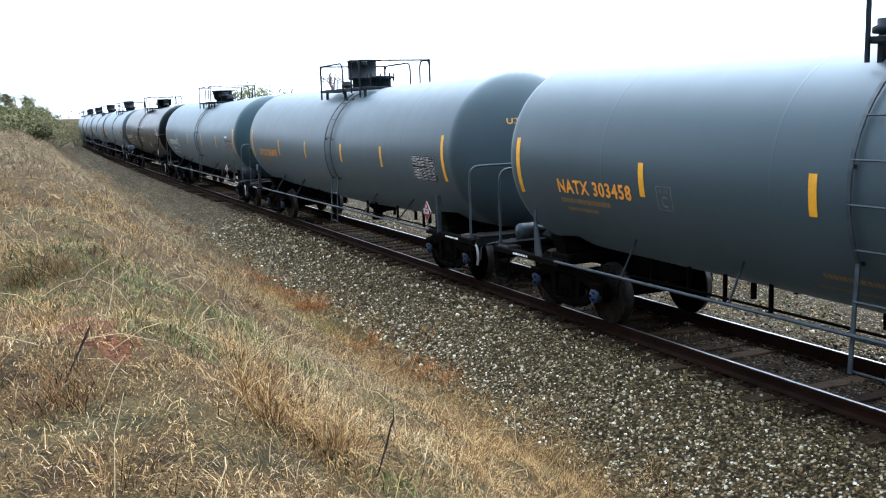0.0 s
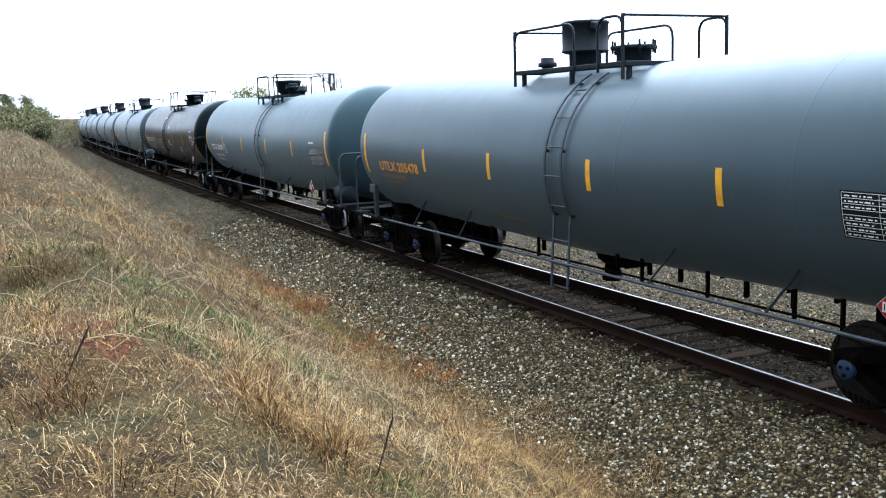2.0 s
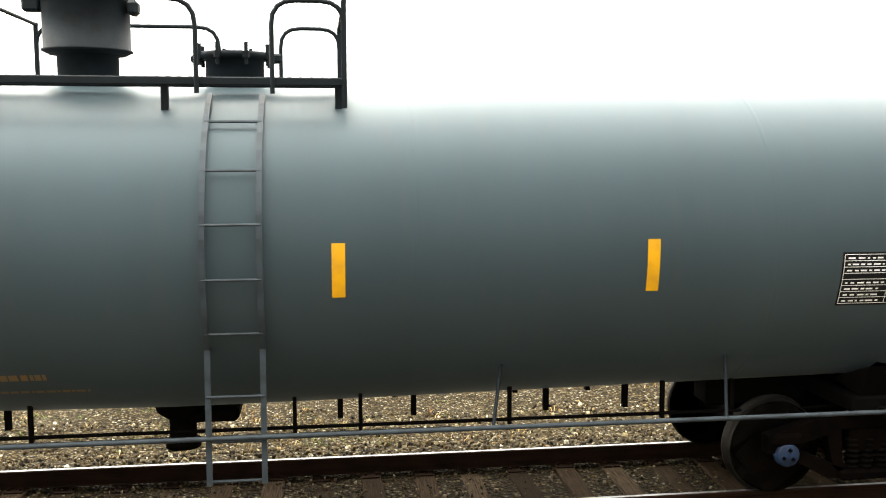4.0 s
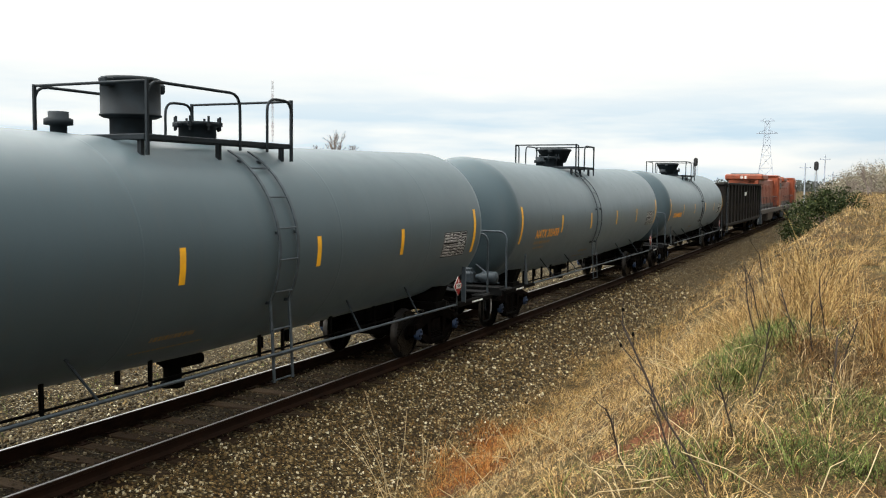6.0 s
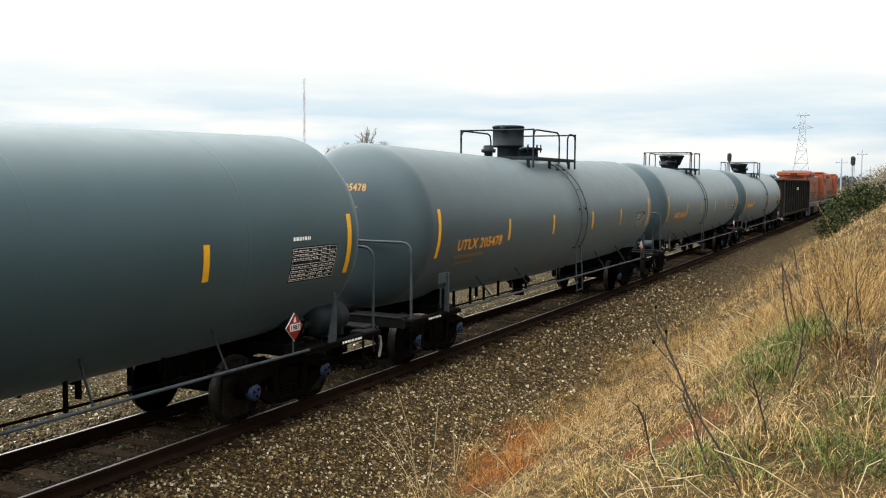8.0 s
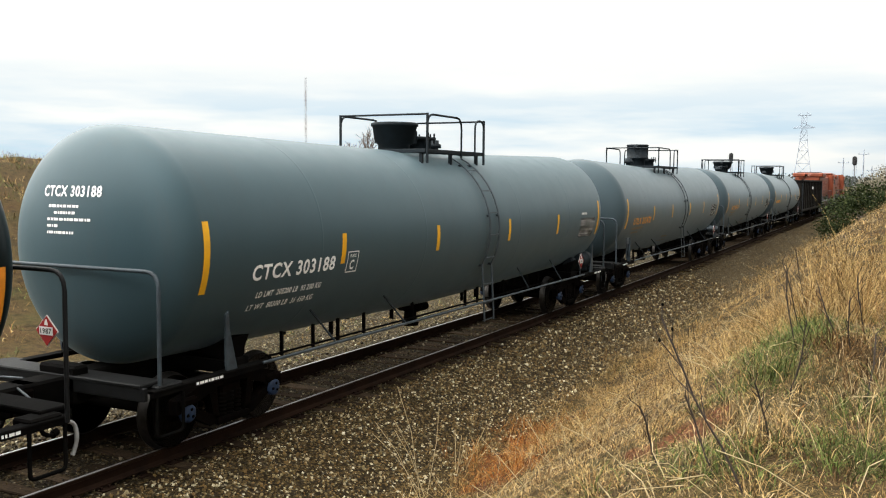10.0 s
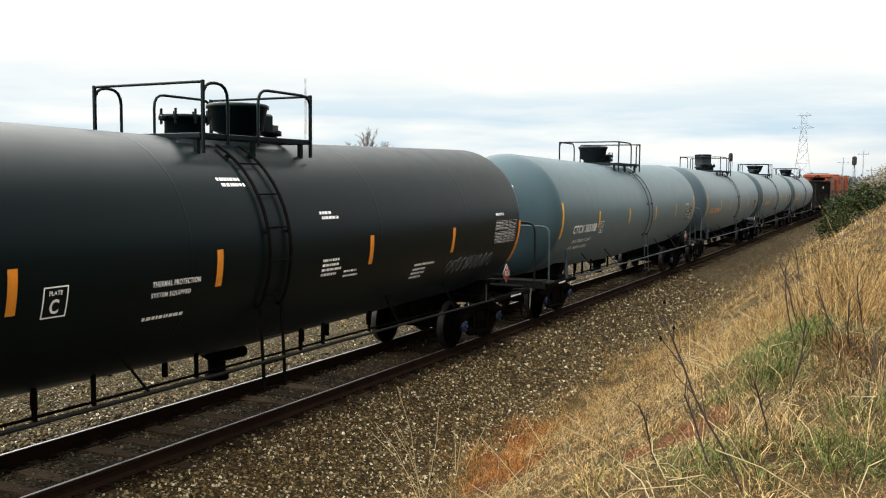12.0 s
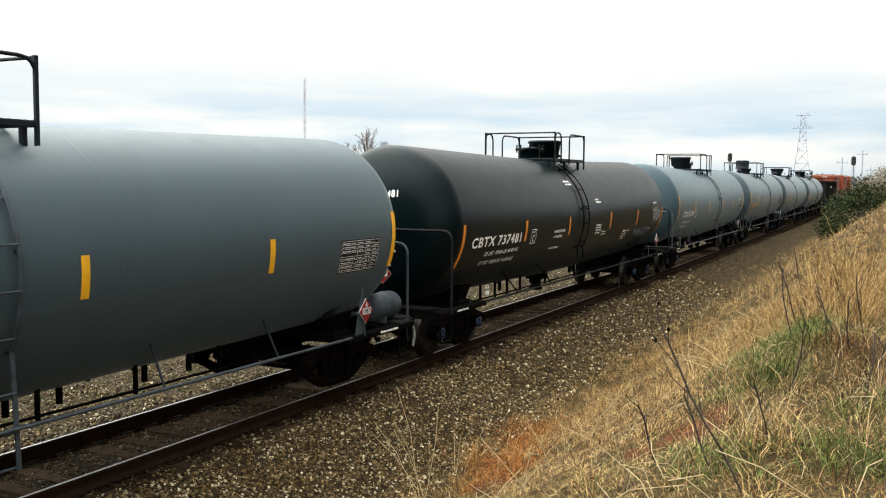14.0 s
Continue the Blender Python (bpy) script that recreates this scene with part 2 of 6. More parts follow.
turf = g_.mix(g_.ramp(g_.noise(0.55, 4.0), [(0.5, (0, 0, 0)), (0.68, (0.3, 0.3, 0.3))]), turf, (0.0361, 0.0433, 0.015))
soil = g_.ramp(g_.noise(22.0, 8.0, (1, 1, 1), 0.75), [(0.36, (0.012, 0.006, 0.003)), (0.48, (0.048, 0.018, 0.008)), (0.64, (0.13, 0.052, 0.024))])
ground_col = g_.mix(g_.ramp(g_.mix(0.45, g_.attr("soil"), g_.noise(6.0, 6.0)), [(0.42, (0, 0, 0)), (0.54, (1, 1, 1))]), turf, soil)
edge = g_.mix(0.35, g_.attr("gravel"), g_.noise(2.2, 5.0), "MIX")
ground_col = g_.mix(g_.ramp(edge, [(0.46, (0, 0, 0)), (0.56, (1, 1, 1))]), ground_col, chips)
g_.color(ground_col)
g_.bump(g_.mix(g_.attr("gravel"), g_.noise(14.0, 6.0), vor.outputs["Distance"]), 0.7, 0.05)
GROUND = g_.mat


def blades_mat(name, stops, rough=0.8):
    m = Mat(name, rough, 0.0, 0.06)
    m.color(m.ramp(m.island(), stops))
    m.b.inputs["Subsurface Weight"].default_value = 0.0
    return m.mat


STRAW = blades_mat("dry_grass", [(0.0, (0.0176, 0.00969, 0.00286)), (0.25, (0.0758, 0.0446, 0.0153)), (0.5, (0.183, 0.114, 0.0419)), (0.75, (0.329, 0.218, 0.0906)), (0.94, (0.442, 0.314, 0.147)), (1.0, (0.164, 0.0629, 0.0167))])
GREYG = blades_mat("greyish_grass", [(0.0, (0.0176, 0.0137, 0.0062)), (0.35, (0.0821, 0.06, 0.0296)), (0.7, (0.228, 0.165, 0.0855)), (1.0, (0.467, 0.354, 0.205))])
FADED = blades_mat("faded_beige_grass", [(0.0, (0.06, 0.045, 0.024)), (0.3, (0.13, 0.097, 0.052)), (0.7, (0.21, 0.157, 0.086)), (1.0, (0.32, 0.25, 0.145))])
RUSSET = blades_mat("russet_grass", [(0.0, (0.026, 0.012, 0.004)), (0.35, (0.115, 0.060, 0.020)), (0.75, (0.25, 0.150, 0.055)), (1.0, (0.40, 0.29, 0.13))])
GREENG = blades_mat("green_grass", [(0.0, (0.014, 0.020, 0.005)), (0.5, (0.046, 0.062, 0.015)), (1.0, (0.125, 0.150, 0.042))])
UMBER = blades_mat("umber_grass", [(0.0, (0.0126, 0.00686, 0.00286)), (0.5, (0.0537, 0.0275, 0.0095)), (1.0, (0.151, 0.08, 0.0286))])
RUST = blades_mat("rust_grass", [(0.0, (0.0421, 0.012, 0.00301)), (0.4, (0.156, 0.0511, 0.0108)), (0.8, (0.289, 0.114, 0.0271)), (1.0, (0.373, 0.205, 0.0662))])
PALE = worn("pale_dead_stalk", (0.34, 0.27, 0.16), (0.22, 0.17, 0.10), 0.9, 0.0, 6.0, 0.05)
TWIG = worn("dry_twig_bark", (0.018, 0.012, 0.009), (0.040, 0.029, 0.021), 0.9)
BARK = worn("grey_bark", (0.16, 0.13, 0.11), (0.09, 0.075, 0.065), 0.95)
CEDAR = blades_mat("cedar_foliage", [(0.0, (0.007, 0.011, 0.004)), (0.6, (0.018, 0.026, 0.009)), (1.0, (0.040, 0.048, 0.016))])
SCRUB = blades_mat("scrub_foliage", [(0.0, (0.020, 0.023, 0.010)), (0.5, (0.055, 0.060, 0.024)), (0.8, (0.095, 0.092, 0.046)), (1.0, (0.15, 0.135, 0.085))])
ROADSCRUB = blades_mat("roadside_foliage", [(0.0, (0.045, 0.050, 0.022)), (0.5, (0.115, 0.120, 0.052)), (0.8, (0.19, 0.175, 0.085)), (1.0, (0.28, 0.24, 0.14))])
GREYSCRUB = blades_mat("leafless_scrub", [(0.0, (0.09, 0.08, 0.06)), (0.5, (0.17, 0.15, 0.11)), (1.0, (0.26, 0.23, 0.18))])
ORANGE_WORN = worn("worn_orange_stencil", (0.46, 0.25, 0.07), (0.30, 0.19, 0.08), 0.6, 0.0, 9.0)
SPRING = blades_mat("spring_leaves", [(0.0, (0.12, 0.14, 0.045)), (1.0, (0.24, 0.25, 0.09))])
FARWOOD = blades_mat("far_wood_foliage", [(0.0, (0.020, 0.024, 0.020)), (0.5, (0.034, 0.038, 0.034)), (1.0, (0.055, 0.055, 0.048))])


# ---- shapes ----
class Shape:
    """Collects plain geometry for one mesh."""

    def __init__(self):
        self.v, self.f, self.k, self.s = [], [], [], []

    def add(self, verts, faces, slot=0, smooth=False):
        o = len(self.v)
        self.v += [tuple(p) for p in verts]
        self.f += [tuple(i + o for i in q) for q in faces]
        self.k += [slot] * len(faces)
        self.s += [smooth] * len(faces)
        return self

    def box(self, c, size, turn=None, edge=0.0, slot=0):
        hx, hy, hz = (0.5 * a for a in size)
        e = min(edge, 0.45 * min(size))
        verts, faces = [], []
        if e <= 0:
            verts = [(x, y, z) for x in (-hx, hx) for y in (-hy, hy) for z in (-hz, hz)]
            faces = [(0, 1, 3, 2), (4, 6, 7, 5), (0, 4, 5, 1), (2, 3, 7, 6), (0, 2, 6, 4), (1, 5, 7, 3)]
        else:
            bm = bmesh.new()
            bmesh.ops.create_cube(bm, size=1.0, matrix=Matrix.Diagonal((size[0], size[1], size[2], 1)))
            bmesh.ops.bevel(bm, geom=list(bm.edges), offset=e, segments=1, affect="EDGES")
            bm.verts.index_update()
            verts = [p.co.copy() for p in bm.verts]
            faces = [[p.index for p in q.verts] for q in bm.faces]
            bm.free()
        m = Matrix.Translation(c) @ (turn.to_4x4() if turn is not None else Matrix.Identity(4))
        return self.add([m @ Vector(p) for p in verts], faces, slot)

    def rod(self, a, b, r0, r1=None, n=8, slot=0, caps=True):
        a, b = Vector(a), Vector(b)
        r1 = r0 if r1 is None else r1
        q = (b - a).to_track_quat("Z", "Y")
        ring = [(math.cos(2 * math.pi * i / n), math.sin(2 * math.pi * i / n)) for i in range(n)]
        verts = [a + q @ Vector((r0 * x, r0 * y, 0)) for x, y in ring] + [b + q @ Vector((r1 * x, r1 * y, 0)) for x, y in ring]
        self.add(verts, [(i, (i + 1) % n, n + (i + 1) % n, n + i) for i in range(n)], slot, n > 6)
        if caps:
            self.add(verts[:n], [tuple(reversed(range(n)))], slot)
            self.add(verts[n:], [tuple(range(n))], slot)
        return self

    def pipe(self, path, r, n=8, slot=0):
        pts = [Vector(p) for p in path]
        rings = []
        up = Vector((0.013, 0.021, 1.0))
        for i, p in enumerate(pts):
            d = (pts[min(i + 1, len(pts) - 1)] - pts[max(i - 1, 0)]).normalized()
            x = d.cross(up)
            if x.length < 0.1:
                x = d.cross(Vector((1, 0.03, 0)))
            x.normalize()
            y = x.cross(d)
            if rings and x.dot(rings[-1][1]) < 0:
                x, y = -x, -y
            rings.append(([p + r * (math.cos(2 * math.pi * j / n) * x + math.sin(2 * math.pi * j / n) * y) for j in range(n)], x))
        verts = [v for ring, _ in rings for v in ring]
        faces = [(i * n + j, i * n + (j + 1) % n, (i + 1) * n + (j + 1) % n, (i + 1) * n + j) for i in range(len(pts) - 1) for j in range(n)]
        self.add(verts, faces, slot, True)
        self.add(verts[:n], [tuple(range(n))], slot)
        return self.add(verts[-n:], [tuple(range(n))], slot)

    def lathe(self, prof, n=32, axis="z", at=(0, 0, 0), slot=0, smooth=True):
        verts, faces = [], []
        for r, h in prof:
            for j in range(n):
                a = 2 * math.pi * j / n
                p = (r * math.cos(a), r * math.sin(a), h)
                p = p if axis == "z" else (h, p[0], p[1]) if axis == "x" else (p[0], h, p[1])
                verts.append((p[0] + at[0], p[1] + at[1], p[2] + at[2]))
        for i in range(len(prof) - 1):
            for j in range(n):
                faces.append((i * n + j, i * n + (j + 1) % n, (i + 1) * n + (j + 1) % n, (i + 1) * n + j))
        self.add(verts, faces, slot, smooth)
        for i, flip in ((0, True), (len(prof) - 1, False)):
            if prof[i][0] > 1e-4:
                ring = verts[i * n:(i + 1) * n]
                self.add(ring, [tuple(reversed(range(n))) if flip else tuple(range(n))], slot)
        return self

    def plate(self, outline, thick, m, slot=0):
        """A flat plate: an outline in its own x, y, given a thickness along z, laid by the matrix m."""
        n = len(outline)
        verts = [m @ Vector((x, y, z)) for z in (-thick / 2, thick / 2) for x, y in outline]
        faces = [tuple(reversed(range(n))), tuple(range(n, 2 * n))] + [(i, (i + 1) % n, n + (i + 1) % n, n + i) for i in range(n)]
        return self.add(verts, faces, slot)

    def mesh(self, name, mats):
        me = bpy.data.meshes.new(name)
        me.from_pydata(self.v, [], self.f)
        for m in mats if isinstance(mats, (list, tuple)) else [mats]:
            me.materials.append(m)
        me.polygons.foreach_set("material_index", self.k)
        me.polygons.foreach_set("use_smooth", self.s)
        bm = bmesh.new()
        bm.from_mesh(me)
        bmesh.ops.recalc_face_normals(bm, faces=bm.faces)
        bm.to_mesh(me)
        bm.free()
        return me


MADE = {}


def part(name, shape, mats, parent, label="", at=None, key=None):
    """Links a shape, or a mesh already made, as one part under its thing."""
    if key is not None and key in MADE:
        me = MADE[key]
    else:
        shape = shape() if callable(shape) else shape
        me = shape.mesh(name, mats) if isinstance(shape, Shape) else shape
        if key is not None:
            MADE[key] = me
    ob = new(name, me)
    ob.parent = parent
    if at is not None:
        ob.matrix_local = at
    return tagged(ob, label)


def thing(name, label, category, group="", m=None):
    ob = new(name)
    ob.empty_display_size = 0.3
    if m is not None:
        ob.matrix_world = m
    return tagged(ob, label, category, group)


def bend(path, r=0.12, steps=4):
    """Rounds the inner corners of a path."""
    pts = [Vector(p) for p in path]
    out = [pts[0]]
    for a, b, c in zip(pts, pts[1:], pts[2:]):
        d0, d1 = (a - b), (c - b)
        k = min(r, 0.45 * d0.length, 0.45 * d1.length)
        p, q = b + d0.normalized() * k, b + d1.normalized() * k
        for i in range(steps + 1):
            s = i / steps
            out.append((1 - s) ** 2 * p + 2 * s * (1 - s) * b + s * s * q)
    return out + [pts[-1]]


# ---- the line of the track, by curvature ----
BEND_S = np.array([-210.0, -150.0, -122.0, -80.0, -20.0, 20.0, 60.0, 130.0])
BEND_K = np.array([0.0075, 0.006, -0.00003, 0.00053, 0.00005, 0.00062, -0.00014, 0.00011])
LINE_S = np.arange(-420.0, 420.5, 1.0)


def track_line():
    k = np.interp(LINE_S, BEND_S, BEND_K)
    mid = int(np.argmin(abs(LINE_S)))
    def grow(a):
        c = np.concatenate([[0.0], np.cumsum((a[1:] + a[:-1]) / 2)])
        return c - c[mid]
    th = grow(k)
    return grow(np.cos(th)), grow(np.sin(th)) + 9.01, th


LINE_X, LINE_Y, LINE_T = track_line()


def on_track(s, d=0.0, z=0.0):
    """A point by its way along the track, its distance from the middle towards the bank of the camera, and height over the rail."""
    x, y, t = (float(np.interp(s, LINE_S, a)) for a in (LINE_X, LINE_Y, LINE_T))
    return Vector((x + d * math.sin(t), y - d * math.cos(t), z))


def heading(s):
    return float(np.interp(s, LINE_S, LINE_T))


def track_offset(x, y):
    """Way along the track and distance from it, for arrays of places."""
    x, y = np.asarray(x, float), np.asarray(y, float)
    s = np.clip(x, LINE_S[0], LINE_S[-1])
    for _ in range(4):
        px, py, t = (np.interp(s, LINE_S, a) for a in (LINE_X, LINE_Y, LINE_T))
        s = np.clip(s + (x - px) * np.cos(t) + (y - py) * np.sin(t), LINE_S[0], LINE_S[-1])
    px, py, t = (np.interp(s, LINE_S, a) for a in (LINE_X, LINE_Y, LINE_T))
    return s, (x - px) * np.sin(t) - (y - py) * np.cos(t)


def ripple(x, y):
    return (0.05 * np.sin(0.9 * x + 0.6 * y) + 0.04 * np.sin(1.7 * x - 1.3 * y + 1.0) + 0.03 * np.sin(3.1 * x + 2.3 * y + 2.0)
            + 0.09 * np.sin(0.23 * x + 0.31 * y + 0.5))


def ground_z(x, y):
    x, y = np.asarray(x, float), np.asarray(y, float)
    s, d = track_offset(x, y)
    top = 1.72 + 1.35 * (1 - np.exp(-np.abs(s) / 42.0))
    near_d = [0.0, 1.45, 1.8, 3.0, 3.7]
    near = np.interp(d, near_d, [-0.213, -0.213, -0.26, -0.74, -0.70])
    rise = np.clip((d - 3.7) / 4.6, 0, 1)
    rise = 0.72 * rise + 0.28 * rise * rise * (3 - 2 * rise)
    near = np.where(d > 3.7, -0.70 + (top + 0.70) * rise + 0.03 * np.clip(d - 8.3, 0, 25), near)
    crest = 1.6 + 2.7 / (1 + np.exp((s - 75) / 14.0))
    e = -d
    far = np.interp(e, [0.0, 1.45, 1.8, 3.0, 8.5], [-0.213, -0.213, -0.26, -0.68, -0.72])
    up = np.clip((e - 8.5) / 21.0, 0, 1)
    up = up * up * (3 - 2 * up)
    far = np.where(e > 8.5, -0.72 + (crest + 0.72) * up, far)
    z = np.where(d >= 0, near, far)
    wild = np.clip((np.abs(d) - 3.4) / 1.5, 0, 1)
    flat = np.clip((np.hypot(x, y) - 230) / 300, 0, 1)
    z = z + ripple(x, y) * wild * (1 - flat)
    return z * (1 - flat) + 1.2 * flat


def smoothstep(a, b, v):
    t = np.clip((v - a) / (b - a), 0, 1)
    return t * t * (3 - 2 * t)


SOIL_SPOTS = [(-7.4, 0.42, 0.26), (-6.75, 0.42, 0.34), (-6.1, 0.56, 0.24), (6.2, 1.32, 0.30), (6.1, 1.55, 0.26), (6.5, 1.25, 0.24), (10.5, 4.6, 0.55), (13.4, 5.3, 0.6), (12.0, 5.2, 0.5)]
GREEN_SPOTS = [(-9.6, 1.2, 1.5), (-6.6, 0.95, 0.5), (-15.5, 5.3, 1.4), (-7.6, 2.3, 0.6), (-4.4, 1.9, 0.4), (8.5, 0.8, 0.75), (5.1, 0.1, 0.5), (9.9, 1.1, 0.7), (7.1, 1.05, 0.4), (5.2, 1.2, 0.35), (6.2, 0.05, 0.45), (4.9, 0.75, 0.25)]
BROWN_SPOTS = [(-6.5, 3.5, 1.2), (-5.3, 2.6, 0.7), (-21, 4.9, 2.6), (-8.8, 4.6, 0.9), (-12, 4.9, 1.2), (-5.0, 1.5, 0.4), (12.6, 5.2, 1.2)]


def nearness(x, y, spots):
    """How close places lie to the middle of the nearest spot, from 0 to 1."""
    a = np.zeros(np.shape(x))
    for cx, cy, q in spots:
        a = np.maximum(a, np.exp(-((x - cx) ** 2 + (y - cy) ** 2) / q ** 2))
    return a


def build_ground():
    def axis(core, step, fine, reach):
        a = list(np.arange(core[0], core[1] + 1e-6, step))
        k, p = step, a[-1]
        right = []
        while p < reach:
            k = min(k * fine, 120)
            p += k
            right.append(p)
        k, p = step, a[0]
        left = []
        while p > -reach:
            k = min(k * fine, 120)
            p -= k
            left.append(p)
        return np.array(left[::-1] + a + right)
    xs, ys = axis((-16, 20), 0.28, 1.08, 3000), axis((-1, 13), 0.22, 1.09, 3000)
    gx, gy = np.meshgrid(xs, ys, indexing="ij")
    z = ground_z(gx, gy)
    s, d = track_offset(gx, gy)
    gravel = np.where(d >= 0, 1 - smoothstep(2.5, 3.7, d), 1 - smoothstep(6.0, 9.0, -d))
    soil = nearness(gx, gy, SOIL_SPOTS)
    nx, ny = gx.shape
    idx = np.arange(nx * ny).reshape(nx, ny)
    quads = np.stack([idx[:-1, :-1], idx[1:, :-1], idx[1:, 1:], idx[:-1, 1:]], -1).reshape(-1, 4)
    me = bpy.data.meshes.new("ground")
    me.from_pydata(np.stack([gx, gy, z], -1).reshape(-1, 3).tolist(), [], quads.tolist())
    me.materials.append(GROUND)
    me.polygons.foreach_set("use_smooth", [True] * len(me.polygons))
    # mask that darkens the bed below and behind the train: dirt and painted shade
    shaded_dirt = (1 - smoothstep(0.5, 1.4, d)) * (0.55 + 0.45 * smoothstep(-1.6, -0.9, d))
    for name, a in (("gravel", gravel), ("soil", soil), ("shaded_dirt", shaded_dirt), ("brown", smoothstep(0.0, 7.0, gx) * smoothstep(-1.0, 0.5, d))):
        at = me.attributes.new(name, "FLOAT", "POINT")
        at.data.foreach_set("value", a.astype(np.float32).ravel())
    tagged(new("ground", me), "trackside ground of dry turf, gravel and red soil", "ground", kind="structure")


# ---- the track ----
def build_track():
    track = thing("railway_track", "single railway track with rusty rails on weathered wooden ties", "railway track")
    tagged(track, kind="structure")
    head = [(-0.036, -0.005), (-0.020, 0.0), (0.020, 0.0), (0.036, -0.005)]
    body = [(0.036, -0.035), (0.012, -0.048), (0.009, -0.13), (0.075, -0.158), (0.075, -0.17), (-0.075, -0.17), (-0.075, -0.158), (-0.009, -0.13), (-0.012, -0.048), (-0.036, -0.035)]
    prof = head + body
    n = len(prof)
    stations = np.concatenate([np.arange(-330, -60, 5.0), np.arange(-60, 60, 1.5), np.arange(60, 331, 5.0)])
    for side in (0.7525, -0.7525):
        sh = Shape()
        verts = [on_track(s, side + p, q) for s in stations for p, q in prof]
        faces, slots = [], []
        for i in range(len(stations) - 1):
            for j in range(n):
                faces.append((i * n + j, i * n + (j + 1) % n, (i + 1) * n + (j + 1) % n, (i + 1) * n + j))
                slots.append(1 if j == 1 else 0)
        sh.add(verts, faces)
        sh.k = slots
        part("rail", sh, [RAIL_SIDE, RAIL_TOP], track, "rusty steel rail with a polished head")

    def tie_shape(sh, m=Matrix.Identity(4), detail=True):
        t = Shape()
        t.box((0, 0, -0.09), (2.6, 0.225, 0.18), edge=0.012 if detail else 0.0)
        for x in (-0.7525, 0.7525) if detail else ():
            t.box((x, 0, 0.006), (0.36, 0.19, 0.016), slot=1)
            for dx, dy in ((-0.10, -0.06), (0.10, 0.06), (-0.10, 0.06), (0.10, -0.06)):
                t.box((x + dx, dy, 0.022), (0.035, 0.03, 0.03), slot=1)
        o = len(sh.v)
        sh.v += [tuple(m @ Vector(p)) for p in t.v]
        sh.f += [tuple(i + o for i in q) for q in t.f]
        sh.k += t.k
        sh.s += t.s
        return sh
    rest = Shape()
    rng = random.Random(5)
    near = tie_shape(Shape()).mesh("tie", [TIE, RAIL_SIDE])
    for i in range(-300, 301):
        s = 0.53 * i + rng.uniform(-0.025, 0.025)
        p = on_track(s, rng.uniform(-0.05, 0.05), -0.178 - 0.036 * rng.random() ** 1.4)
        m = pose(p.x, p.y, p.z, rng.uniform(-0.6, 0.6), rng.uniform(-0.4, 0.4), 90 + math.degrees(heading(s)) + rng.uniform(-2.0, 2.0))
        if -75 <= i <= 130:
            ob = new("tie", near)
            ob.parent = track
            ob.matrix_local = m
        else:
            tie_shape(rest, m, False)
    tagged(part("far_ties", rest, [TIE, RAIL_SIDE], track, "more weathered ties along the line"), kind="stuff")


# ---- writing ----
def letters(body):
    """The flat outline mesh of some words in the built-in font, one unit high and from 0 to its width."""
    cu = bpy.data.curves.new("letters", "FONT")
    cu.body = body
    cu.resolution_u = 3
    cu.offset = 0.026
    cu.space_character = 1.12
    ob = new("letters", cu)
    bpy.context.view_layer.update()
    me = bpy.data.meshes.new_from_object(ob.evaluated_get(bpy.context.evaluated_depsgraph_get()))
    bpy.data.objects.remove(ob)
    bpy.data.curves.remove(cu)
    co = np.array([v.co[:] for v in me.vertices])
    lo, hi = co.min(0), co.max(0)
    out = [((p[0] - lo[0]) / (hi[0] - lo[0]), (p[1] - lo[1]) / (hi[1] - lo[1])) for p in co]
    faces = [tuple(q.vertices) for q in me.polygons]
    bpy.data.meshes.remove(me)
    return out, faces


def cut(verts, faces, rows):
    """Cuts a flat mesh along level lines, so that it can follow a round surface."""
    bm = bmesh.new()
    vs = [bm.verts.new((x, y, 0)) for x, y in verts]
    for q in faces:
        if len(set(q)) == len(q):
            try:
                bm.faces.new([vs[i] for i in q])
            except ValueError:
                pass
    for i in range(1, rows):
        bmesh.ops.bisect_plane(bm, geom=list(bm.verts) + list(bm.edges) + list(bm.faces), plane_co=(0, i / rows, 0), plane_no=(0, 1, 0))
    bm.verts.index_update()
    out = [(v.co.x, v.co.y) for v in bm.verts], [tuple(v.index for v in q.verts) for q in bm.faces]
    bm.free()
    return out


RADIUS, AXIS_Z, HEAD, KNUCKLE = 1.51, 2.40, 0.50, 0.14


def axis_z(u):
    """The tank is slightly bent: it falls from both ends towards the outlet in the middle."""
    return AXIS_Z + 0.0165 * max(0.0, abs(u) - 0.4)



def on_side(u, z, off=0.004):
    """A place on the tank's side that faces the bank, by way along the car and height."""
    c = axis_z(u)
    a = math.asin(max(-0.999, min(0.999, (z - c) / RADIUS)))
    return Vector((u, -(RADIUS + off) * math.cos(a), c + (RADIUS + off) * math.sin(a)))


def on_head(w, z, front, half, off=0.006):
    """A place on a tank end, w to the reader's right."""
    r2 = (w * w + (z - axis_z(half)) ** 2) / RADIUS ** 2
    x = half - KNUCKLE + (HEAD + KNUCKLE) * max(0.0, 1 - r2 ** 1.12) ** (1 / 2.24) + off
    return Vector((x, w, z)) if front else Vector((-x, -w, z))


def rect_rows(n=6):
    v = [(x, j / n) for j in range(n + 1) for x in (0, 1)]
    return v, [(2 * j, 2 * j + 1, 2 * j + 3, 2 * j + 2) for j in range(n)]


def decal(name, flat, u0, u1, z0, z1, place, mat, parent, label="", slant=0.0):
    verts, faces = flat
    sh = Shape()
    sh.add([place(u0 + (u1 - u0) * x + slant * (y - 0.5), z0 + (z1 - z0) * y) for x, y in verts], faces)
    return part(name, sh, mat, parent, label)


WORDS = {}


